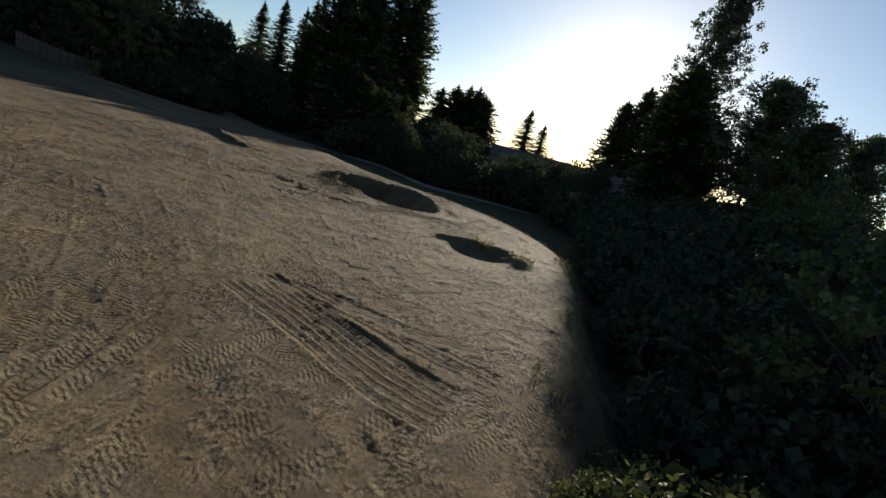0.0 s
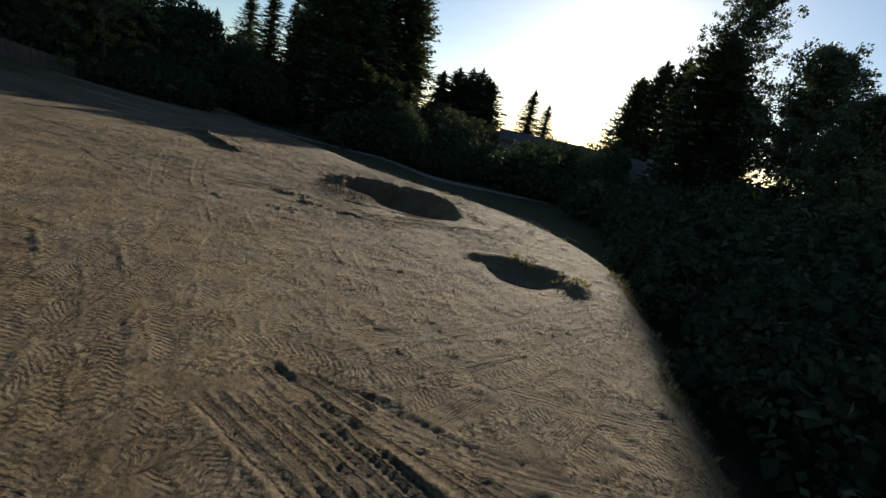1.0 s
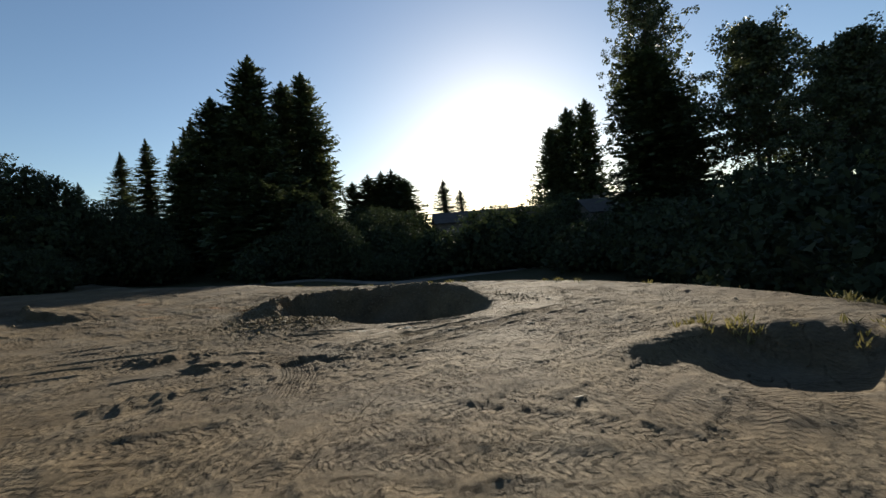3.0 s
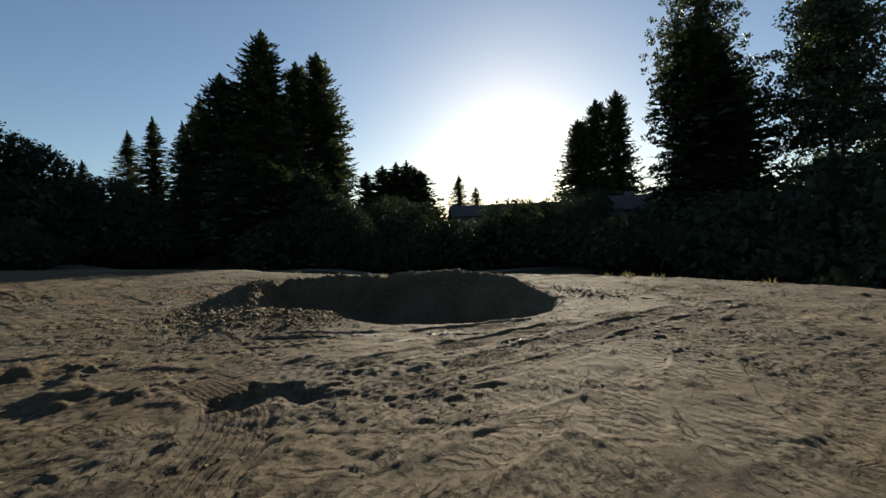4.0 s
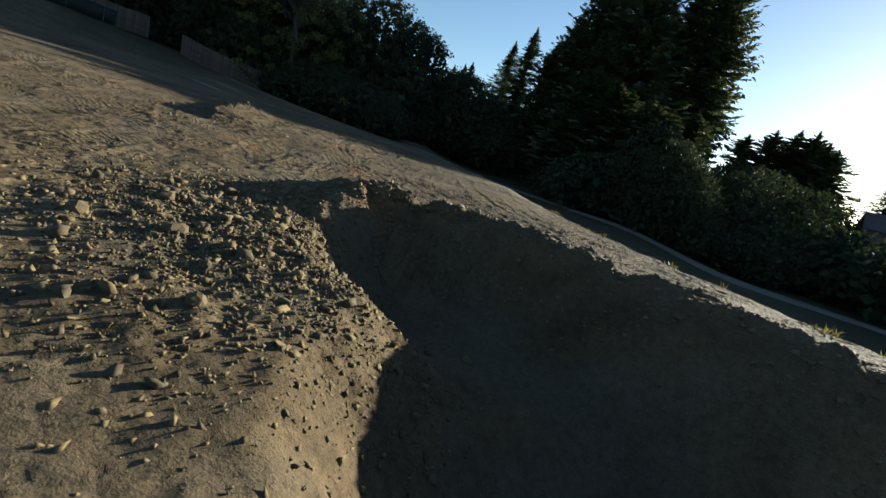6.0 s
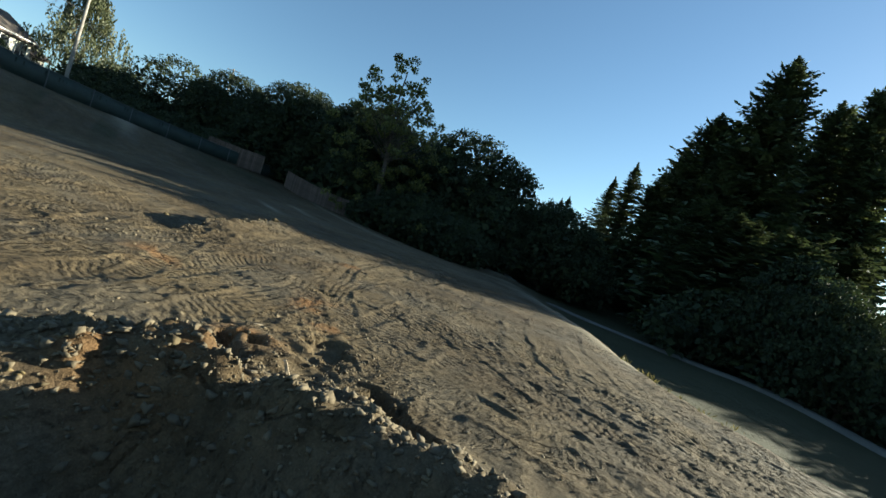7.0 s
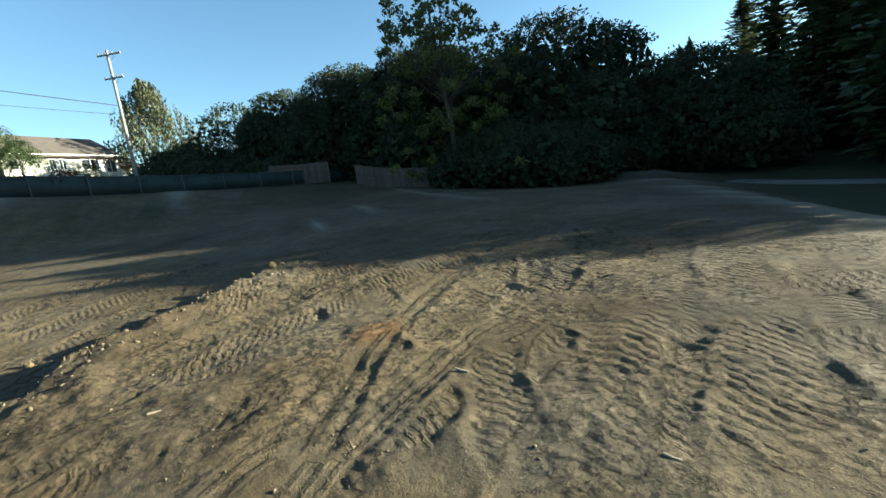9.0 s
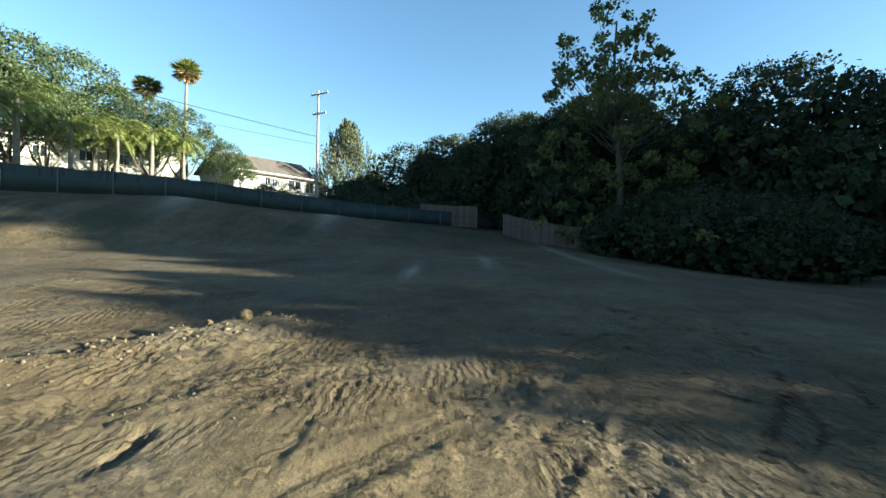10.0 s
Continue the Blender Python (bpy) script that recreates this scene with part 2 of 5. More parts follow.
# ---- meshes ----
def mesh_from(name, verts, faces, mat, smooth=False):
    """A mesh from an array of corners and an array of equal-sided faces."""
    verts, faces = np.asarray(verts, np.float32), np.asarray(faces, np.int32)
    me = bpy.data.meshes.new(name)
    k = faces.shape[1]
    me.vertices.add(len(verts))
    me.vertices.foreach_set("co", verts.ravel())
    me.loops.add(faces.size)
    me.loops.foreach_set("vertex_index", faces.ravel())
    me.polygons.add(len(faces))
    me.polygons.foreach_set("loop_start", np.arange(0, faces.size, k, dtype=np.int32))
    if smooth:
        me.polygons.foreach_set("use_smooth", np.ones(len(faces), bool))
    me.materials.append(mat)
    me.update(calc_edges=True)
    me.validate()
    return me


def piece(name, me, parent=None, label="", m=None):
    ob = new(name, me)
    ob.parent = parent
    if m is not None:
        ob.matrix_basis = m
    return tagged(ob, label)


def part(name, bm, mat, parent=None, label="", m=None, smooth=False):
    me = bpy.data.meshes.new(name)
    bm.to_mesh(me)
    bm.free()
    me.materials.append(mat)
    if smooth:
        for f in me.polygons:
            f.use_smooth = True
    return piece(name, me, parent, label, m)


def root(name, label, category, at=(0, 0, 0), turn=0.0, group="", kind=""):
    ob = new(name)
    ob.empty_display_size = 0.3
    ob.matrix_basis = pose(*at, 0, 0, turn)
    return tagged(ob, label, category, group, kind)


def box(sx, sy, sz, at=(0, 0, 0), bevel=0.0, bm=None):
    bm = bm or bmesh.new()
    made = bmesh.ops.create_cube(bm, size=1.0, matrix=Matrix.Translation(at) @ Matrix.Diagonal((sx, sy, sz, 1)))
    if bevel:
        edges = {e for v in made["verts"] for e in v.link_edges}
        bmesh.ops.bevel(bm, geom=list(edges), offset=bevel, segments=2, affect="EDGES", profile=0.7)
    return bm


def tube(points, radii, sides=8, cap=True):
    """Corners and four-sided faces of a tapering tube along points."""
    pts = np.asarray(points, float)
    way = np.gradient(pts, axis=0)
    way /= np.linalg.norm(way, axis=1, keepdims=True) + 1e-9
    ref = np.where(np.abs(way[:, 2:]) > 0.9, [[1.0, 0, 0]], [[0, 0, 1.0]])
    a = np.cross(way, ref)
    a /= np.linalg.norm(a, axis=1, keepdims=True) + 1e-9
    b = np.cross(way, a)
    ang = np.arange(sides) * 2 * np.pi / sides
    ring = a[:, None] * np.cos(ang)[:, None] + b[:, None] * np.sin(ang)[:, None]
    v = (pts[:, None] + ring * np.asarray(radii, float)[:, None, None]).reshape(-1, 3)
    i, j = np.meshgrid(np.arange(len(pts) - 1), np.arange(sides), indexing="ij")
    k = (j + 1) % sides
    f = np.stack([i * sides + j, i * sides + k, (i + 1) * sides + k, (i + 1) * sides + j], -1).reshape(-1, 4)
    return v, f


def joined(parts):
    vs, fs, n = [], [], 0
    for v, f in parts:
        vs.append(v)
        fs.append(f + n)
        n += len(v)
    return np.concatenate(vs), np.concatenate(fs)


def leaves(c, d, s, length, width, fold=0.12):
    """Rhombic leaves: centre, way, side (arrays), folded a little along the middle."""
    d = d / (np.linalg.norm(d, axis=1, keepdims=True) + 1e-9)
    s = s - d * (s * d).sum(1, keepdims=True)
    s = s / (np.linalg.norm(s, axis=1, keepdims=True) + 1e-9)
    up = np.cross(d, s)
    L, W = np.broadcast_to(length, len(c))[:, None], np.broadcast_to(width, len(c))[:, None]
    v = np.stack([c - d * L / 2, c + s * W / 2 + up * W * fold, c + d * L / 2, c - s * W / 2 + up * W * fold], 1).reshape(-1, 3)
    return v, np.arange(4 * len(c)).reshape(-1, 4)


# ---- the lie of the land ----
def lattice(ix, iy, seed):
    h = (ix.astype(np.int64) * 374761393 + iy.astype(np.int64) * 668265263 + seed * 1442695041) & 0x7FFFFFFF
    h = ((h ^ (h >> 13)) * 1274126177) & 0x7FFFFFFF
    return ((h ^ (h >> 16)) & 0xFFFF) / 65535.0


def value_noise(x, y, size, seed=0):
    x, y = x / size, y / size
    ix, iy = np.floor(x), np.floor(y)
    fx, fy = x - ix, y - iy
    fx, fy = fx * fx * (3 - 2 * fx), fy * fy * (3 - 2 * fy)
    a, b = lattice(ix, iy, seed), lattice(ix + 1, iy, seed)
    c, d = lattice(ix, iy + 1, seed), lattice(ix + 1, iy + 1, seed)
    return (a + (b - a) * fx) * (1 - fy) + (c + (d - c) * fx) * fy - 0.5


def fractal(x, y, size, octaves=4, seed=0, gain=0.5):
    return sum(gain**k * value_noise(x + 17.3 * k, y - 9.1 * k, size / 2**k, seed + k) for k in range(octaves))


def step(a, b, v):
    u = np.clip((v - a) / (b - a), 0, 1)
    return u * u * (3 - 2 * u)


def to_line(x, y, line):
    """Distance to a line of corners, the way along it, and the side (positive: to the right of its way)."""
    best, along, side, run = np.full(x.shape, 1e9), np.zeros(x.shape), np.zeros(x.shape), 0.0
    for (ax, ay), (bx, by) in zip(line, line[1:]):
        dx, dy = bx - ax, by - ay
        size = math.hypot(dx, dy)
        u = np.clip(((x - ax) * dx + (y - ay) * dy) / size**2, 0, 1)
        far = np.hypot(x - ax - u * dx, y - ay - u * dy)
        near = far < best
        cross = ((x - ax) * dy - (y - ay) * dx) / size
        best, along, side = np.where(near, far, best), np.where(near, run + u * size, along), np.where(near, cross, side)
        run += size
    return best, along, side


def bowed(points, n=6):
    """A smooth line through a few corners."""
    p = [points[0], *points, points[-1]]
    out = []
    for a, b, c, d in zip(p, p[1:], p[2:], p[3:]):
        for k in range(n):
            t = k / n
            out.append(tuple(0.5 * (2 * b[i] + (c[i] - a[i]) * t + (2 * a[i] - 5 * b[i] + 4 * c[i] - d[i]) * t * t
                                    + (3 * b[i] - a[i] - 3 * c[i] + d[i]) * t**3) for i in (0, 1)))
    return [*out, points[-1]]


# The rim of the graded pad, from the south end round to the north-west: beyond it the bank falls away.
RIM = bowed([(2.6, -30), (3.4, -4), (4.6, 4.9), (5.6, 10), (6.2, 15), (6.8, 20), (7.6, 26), (5.5, 32), (1.7, 37), (-1.5, 39.2),
             (-4.4, 40.8), (-7.8, 41.6), (-12.9, 44.2), (-19.5, 49.4), (-25.2, 53.8), (-36.4, 62.4), (-70, 84), (-140, 120)], 4)
CREST = bowed([(-9.4, 29.2), (-10.5, 30.4), (-10.3, 31.4), (-9.8, 32.4), (-8.9, 33.2), (-7.4, 33.8), (-5.6, 34.0), (-4.0, 33.8), (-2.7, 33.2), (-1.0, 32.0), (0.2, 30.4)], 5)
STEP_LINE = bowed([(-15.6, 31.0), (-17.5, 32.3), (-18.9, 33.1), (-20.2, 33.75), (-21.8, 34.8), (-22.7, 35.4), (-23.5, 36.2), (-24.4, 37.4)], 5)


FENCE = [(-58.5, 46.0), (-56.0, 39.3), (-52.0, 30.0), (-45.5, 20.6), (-43.0, 12.0), (-40.0, -2.0), (-36.0, -20.0)]
FENCE_Z = [3.2, 3.7, 4.2, 4.8, 4.7, 4.6, 4.5]


def land(x, y):
    """Height of the place without its small relief."""
    x, y = np.asarray(x, float), np.asarray(y, float)
    west = np.interp(-x, [4, 10, 15, 20, 24, 40, 56, 90], [0, 0.18, 0.4, 0.65, 0.85, 1.6, 2.6, 4.0])
    # the bank up to the western fence, and the street level behind it
    d, s, side = to_line(x, y, FENCE)
    run = np.cumsum([0.0] + [math.dist(p, q) for p, q in zip(FENCE, FENCE[1:])])
    level = np.interp(s, run, FENCE_Z)
    behind = np.where(side > 0, d, 0.0)
    west = np.where(side > 0, level + np.interp(behind, [0, 6, 25, 60, 400], [0, 0.5, 2.4, 4.0, 12.0]), west + (level - west) * step(9.0, 0.8, d))
    # the pad falls gently towards its north-western corner
    west = west - 0.075 * np.clip(y - 46.5, 0, 11) * step(-12, -20, x) * step(-60, -46, x)
    far, _, side = to_line(x, y, RIM)
    outside = np.where(side > 0, far, -far) + 0.5 * fractal(x, y, 3.0, 3, 5)
    drop = step(-0.2, 3.2, outside) * (2.4 - 1.5 * step(-6, -18, x) * step(40, 50, y))
    low = np.interp(np.hypot(x, y - 20), [0, 60, 120, 400, 2000], [0, 0, 2.6, 6, 30])
    return west * (1 - 0.75 * step(0, 12, outside) * step(60, 30, -x)) - drop + low * step(0, 30, outside)


def pits(x, y):
    h = np.zeros(np.shape(x))
    # the large pit with its raised northern lip
    wob = 0.5 * fractal(x, y, 1.6, 3, 21)
    r = np.hypot((x + 4.4) / 3.0, (y - 30.5) / 2.7) + 0.16 * wob
    bay = np.hypot((x + 7.3) / 2.5, (y - 31.7) / 1.8) + 0.3 * wob
    h -= np.maximum(1.45 * step(1.12, 0.42, r), 1.0 * step(1.1, 0.5, bay))
    d, s, _ = to_line(x, y, CREST)
    h += (0.52 + 0.35 * fractal(x, y, 0.8, 4, 8, 0.6)) * np.exp(-((d / 0.8) ** 2)) * (0.02 + 0.98 * step(0.8, 3.0, s)) * step(-0.9, -2.9, x)
    # rubble tipped in at the western end, falling towards the pit's floor
    h += 0.05 * np.exp(-(((x + 9.0) / 1.9) ** 2) - ((y - 28.9) / 1.5) ** 2)
    # the small one near the eastern rim
    r = np.hypot((x - 2.2) / 2.0, (y - 20.5) / 1.6) + 0.35 * wob
    h -= 0.38 * step(1.1, 0.4, r)
    d, s, _ = to_line(x, y, [(0.2, 21.9), (2.0, 22.6), (4.3, 22.0), (4.7, 20.3)])
    h += 0.26 * np.exp(-((d / 0.6) ** 2))
    # the low step where the pad was cut: the western side lies lower
    d, s, side = to_line(x, y, STEP_LINE)
    rag = 0.25 * fractal(x, y, 0.6, 3, 31)
    signed = np.where(side < 0, d, -d) + rag
    fade = step(2.6, 4.6, s) * step(11.0, 9.6, s)
    h += fade * (0.17 * step(-1.6, -0.02, signed) * step(0.12, 0.0, signed) * (1 + 0.6 * np.clip(fractal(x, y, 0.5, 3, 32), -0.3, 0.6)) * (0.75 + 0.05 * s) - 0.15 * step(0.0, 0.12, signed) * step(5.0, 1.0, signed))
    return h


def plates(x, y, size, seed):
    """Broken crust: flat lumps, each tilted its own way, with cracks between. Heights from about -0.7 to 0.7."""
    gx, gy = x / size, y / size
    ix, iy = np.floor(gx), np.floor(gy)
    best, second, high = np.full(x.shape, 9.0), np.full(x.shape, 9.0), np.zeros(x.shape)
    for ox in (-1, 0, 1):
        for oy in (-1, 0, 1):
            cx, cy = ix + ox, iy + oy
            a, b, c = lattice(cx, cy, seed), lattice(cx, cy, seed + 1), lattice(cx, cy, seed + 2)
            dx, dy = gx - cx - a, gy - cy - b
            d = np.hypot(dx, dy)
            near = d < best
            second = np.where(near, best, np.minimum(second, d))
            turn = 2 * np.pi * lattice(cx, cy, seed + 3)
            high = np.where(near, 0.7 * (c - 0.5) + 0.75 * (dx * np.cos(turn) + dy * np.sin(turn)), high)
            best = np.where(near, d, best)
    return high - 0.35 * step(0.14, 0.0, second - best)


def rut(h, x, y, line, width=0.5, depth=0.07, lug=0.0, pitch=0.2, twin=False, ridges=0, tread=None):
    """Presses one wheel or blade mark into the heights; it wipes out the older marks under it."""
    xs, ys = [p[0] for p in line], [p[1] for p in line]
    sel = np.nonzero((x > min(xs) - 1.2) & (x < max(xs) + 1.2) & (y > min(ys) - 1.2) & (y < max(ys) + 1.2))
    if not len(sel[0]):
        return
    line, pitch = bowed(line, 6), 0.8 * pitch
    px, py = x[sel], y[sel]
    warp = 0.05 if ridges else 0.11
    px, py = px + warp * fractal(px, py, 0.5, 2, 71), py + warp * fractal(px, py, 0.5, 2, 72)
    d, s, side = to_line(px, py, line)
    total = sum(math.dist(a, b) for a, b in zip(line, line[1:]))
    ends = step(0, 0.5, s) * step(total, total - 0.5, s) * np.clip(0.78 + 1.5 * fractal(px, py, 1.1, 2, 77), 0, 1)
    flat = step(width / 2 + 0.04, width / 2 - 0.04, d)
    cut = -0.34 * depth * flat + 0.22 * depth * np.exp(-(((d - width / 2 - 0.06) / 0.06) ** 2))
    if lug:
        # rows of pockets, staggered across the wheel, each pressed in to its own depth
        column = np.floor(side * 5.5)
        phase = (s + (0.5 * side if twin else 0.45 * np.abs(side))) / pitch + 0.42 * column
        own = lattice(np.floor(phase), column, 17)
        gap = np.abs(side * 5.5 - column - 0.5)
        bar = np.clip(1.5 * np.sin(2 * np.pi * phase), -0.75, 0.9) * (0.4 + 0.6 * step(0.5, 0.36, gap))
        cut += flat * lug * (0.06 + 0.25 * own) * bar * step(-0.3, 0.05, fractal(px, py, 0.6, 2, 83))
    if ridges:
        side = side + 0.05 * fractal(px, py, 1.7, 3, 79)
        ends = np.minimum(1, ends * 1.6)
        broad = width > 0.76
        phase = side / (width / ((1.0 if broad else 1.7) * ridges))
        comb = np.sin(2 * np.pi * phase)
        cut += depth * flat * (0.20 if broad else 0.15) * (np.clip(comb, -0.35, 1) + 0.35 * comb) * (0.5 + 0.9 * (fractal(px, py, 0.6, 2, 81) + 0.4))
    h[sel] = h[sel] * (1 - 0.8 * flat * ends) + cut * ends
    if tread is not None and (lug or ridges):
        near = (d < width / 2 + 0.1) & (ends > 0.12)
        weight = (1.0 if not ridges else 5.0 if broad else 0.55) * step(0.15, 0.8, ends) * step(width / 2 + 0.02, width / 2 - 0.1, d)
        tread[sel[0][near]] = np.stack([phase - (0 if ridges else 0.42 * np.floor(side * 5.5)), weight, (0.0909 + 0 * side) if ridges else side], -1)[near]


FRESH_MARKS = [
    # fan of blade and bucket marks in the foreground
    dict(line=[(-4.6, 8.9), (-1.5, 7.1), (0.6, 5.8), (2.2, 5.1)], width=1.9, depth=0.11, ridges=7),
    dict(line=[(-3.4, 9.6), (-0.6, 8.4), (2.0, 7.2), (3.4, 6.7)], width=1.1, depth=0.075, ridges=4),
    dict(line=[(-0.6, 4.8), (0.6, 3.6), (1.6, 2.6), (2.2, 1.6)], width=0.45, depth=0.09),
    dict(line=[(-3.3, 11.7), (-1.5, 12.25), (-0.1, 13.5), (0.9, 14.4)], width=0.55, depth=0.045, ridges=2),
    dict(line=[(-0.5, 10.4), (0.9, 11.7), (2.4, 13.1)], width=0.8, depth=0.035, ridges=3),
    dict(line=[(-0.2, 10.9), (2.8, 10.75), (6.0, 10.9)], width=0.5, depth=0.035, ridges=2),
    dict(line=[(-1.6, 8.9), (0.6, 8.35), (3.0, 8.3), (5.0, 8.6)], width=0.6, depth=0.06, ridges=2),
    dict(line=[(1.6, 9.6), (3.4, 9.35), (5.2, 9.4)], width=0.4, depth=0.05),
    dict(line=[(-9.9, 17.0), (-8.5, 14.5), (-7.2, 12.4), (-5.9, 10.4)], width=0.7, depth=0.045, lug=0.030, pitch=0.21, twin=True),
    dict(line=[(-9.0, 16.6), (-7.6, 14.0), (-6.2, 11.8)], width=0.55, depth=0.03, lug=0.030, pitch=0.21, twin=True),
    dict(line=[(6.0, 16.4), (5.2, 14.6), (4.4, 13.2), (3.8, 11.6)], width=0.7, depth=0.05, lug=0.03, pitch=0.21, twin=True),
    dict(line=[(3.2, 13.9), (1.8, 12.2), (0.5, 10.8)], width=0.6, depth=0.03, lug=0.02, pitch=0.21),
    dict(line=[(-5.8, 9.8), (-4.2, 10.2), (-2.4, 9.9), (-0.8, 9.9)], width=0.8, depth=0.04, lug=0.035, pitch=0.23),
    # approach to the pit
    dict(line=[(-9.6, 24.6), (-8.5, 24.5), (-7.7, 23.95), (-7.2, 23.3), (-6.9, 22.4), (-6.8, 21.0)], width=0.75, depth=0.05, ridges=6),
    dict(line=[(-8.4, 25.7), (-6.57, 26.08), (-5.81, 26.08), (-4.92, 26.27), (-3.84, 26.79), (-2.85, 27.32), (-1.6, 28.3)], width=0.46, depth=0.08, lug=0.07, pitch=0.2),
    dict(line=[(-7.6, 24.6), (-6.4, 24.4), (-5.3, 24.55), (-4.2, 25.0), (-3.0, 25.7)], width=0.7, depth=0.05, lug=0.04, pitch=0.24, twin=True),
    dict(line=[(-5.6, 23.7), (-4.38, 24.68), (-3.52, 25.24), (-2.53, 25.86), (-1.36, 26.6), (0.9, 28.1)], width=0.6, depth=0.07, ridges=5),
    dict(line=[(-6.4, 24.6), (-5.47, 25.11), (-4.79, 25.53), (-3.91, 26.02), (-2.53, 26.82), (-0.35, 27.86)], width=0.5, depth=0.07, ridges=4),
    dict(line=[(-3.5, 22.0), (-2.9, 23.2), (-2.2, 24.3), (-1.2, 25.6)], width=0.75, depth=0.06, lug=0.035, pitch=0.2, twin=True),
    dict(line=[(-2.5, 21.6), (-2.0, 23.0), (-1.3, 24.2), (-0.2, 25.6)], width=0.7, depth=0.05, lug=0.035, pitch=0.2, twin=True),
    dict(line=[(-8.6, 26.8), (-7.0, 26.9), (-5.8, 26.85), (-4.4, 26.95), (-2.9, 27.4)], width=0.6, depth=0.06, ridges=4),
    dict(line=[(-2.9, 27.6), (-1.6, 27.9), (-0.4, 29.2), (0.6, 31.0)], width=1.2, depth=0.04, lug=0.03, pitch=0.19, twin=True),
    dict(line=[(-0.4, 17.0), (-1.8, 18.6), (-3.6, 19.8), (-5.4, 20.6)], width=0.6, depth=0.06, lug=0.03, pitch=0.22),
    dict(line=[(1.5, 15.6), (-0.8, 17.2), (-3.2, 18.2), (-6.0, 18.8)], width=0.6, depth=0.05, lug=0.03, pitch=0.22),
    dict(line=[(-11.0, 20.0), (-8.6, 19.6), (-6.2, 20.2)], width=0.7, depth=0.06, lug=0.04, pitch=0.24),
    # west of the pit
    dict(line=[(-13.0, 33.0), (-14.6, 34.6), (-16.3, 35.6), (-17.2, 37.4), (-17.8, 39.2)], width=0.55, depth=0.036, ridges=2),
    dict(line=[(-14.2, 35.2), (-15.9, 36.2), (-16.8, 37.2), (-17.8, 38.6)], width=0.5, depth=0.032, ridges=2),
    dict(line=[(-16.2, 36.2), (-18.2, 37.3), (-19.2, 38.1), (-20.8, 39.6)], width=0.45, depth=0.05, ridges=1),
    dict(line=[(-13.4, 36.8), (-15.2, 38.0), (-17.0, 40.4), (-18.8, 41.6)], width=0.8, depth=0.025, lug=0.04, pitch=0.23),
    dict(line=[(-12.0, 37.4), (-14.2, 38.9), (-16.0, 41.2), (-17.6, 43.0)], width=0.8, depth=0.025, lug=0.04, pitch=0.23, twin=True),
    dict(line=[(-10.6, 33.4), (-12.2, 35.6), (-13.4, 37.0), (-14.0, 39.2)], width=0.7, depth=0.03, lug=0.04, pitch=0.23),
    dict(line=[(-16.0, 31.6), (-17.8, 33.4), (-19.6, 35.0), (-21.4, 36.8)], width=0.6, depth=0.07, lug=0.03, pitch=0.23),
    dict(line=[(-15.0, 30.4), (-17.2, 32.2), (-19.4, 33.6)], width=0.6, depth=0.06, lug=0.03, pitch=0.23),
]
# many older, fainter wheel marks that cross the pad
RUTS = []
_rng = np.random.default_rng(7)
for _k in range(230):
    cx, cy = _rng.uniform(-23, 5), _rng.uniform(3, 43)
    a, bend = _rng.uniform(0, math.pi), _rng.normal(0, 0.05)
    if _rng.random() < 0.72:
        a = radians(_rng.normal(142 if cx < -9 and cy > 26 else 30 if cy > 20 else (125 if cx < -2 else 48), 13))
    size = _rng.uniform(4, 13)
    wheel = dict(width=_rng.uniform(0.4, 0.75), depth=_rng.uniform(0.02, 0.06), pitch=_rng.uniform(0.15, 0.21), twin=bool(_k % 3), **(dict(ridges=int(_rng.integers(4, 6))) if _k % 12 == 0 else dict(lug=_rng.uniform(0.024, 0.048))))
    for gauge in (0.0, 1.75):
        line = []
        for u in np.linspace(-0.5, 0.5, 5):
            t = a + bend * u * size
            line.append((cx + u * size * math.cos(a + bend * u * size / 2) - gauge * math.sin(t), cy + u * size * math.sin(a + bend * u * size / 2) + gauge * math.cos(t)))
        if all(math.hypot(px + 5, py - 30.4) > 4.0 for px, py in line):
            RUTS.append(dict(line=line, **wheel))
RUTS += FRESH_MARKS
# (centre, radii, depth): scoops and heaps left by the bucket
DENTS = [((-16.1, 40.3), (0.14, 0.34), 0.022), ((-14.8, 35.2), (0.12, 0.24), 0.07),
         ((-19.8, 36.75), (0.36, 0.12), 0.05), ((-11.6, 34.2), (0.4, 0.24), 0.12), ((-10.9, 32.9), (0.7, 0.28), 0.22), ((-9.8, 34.2), (0.5, 0.26), 0.18),
         ((-6.85, 23.6), (0.6, 0.3), 0.10), ((-7.6, 26.75), (0.5, 0.12), 0.06), ((-10.8, 24.6), (0.7, 0.34), -0.10), ((-9.4, 21.6), (0.8, 0.5), -0.08), ((-9.2, 23.9), (0.5, 0.3), -0.08)]


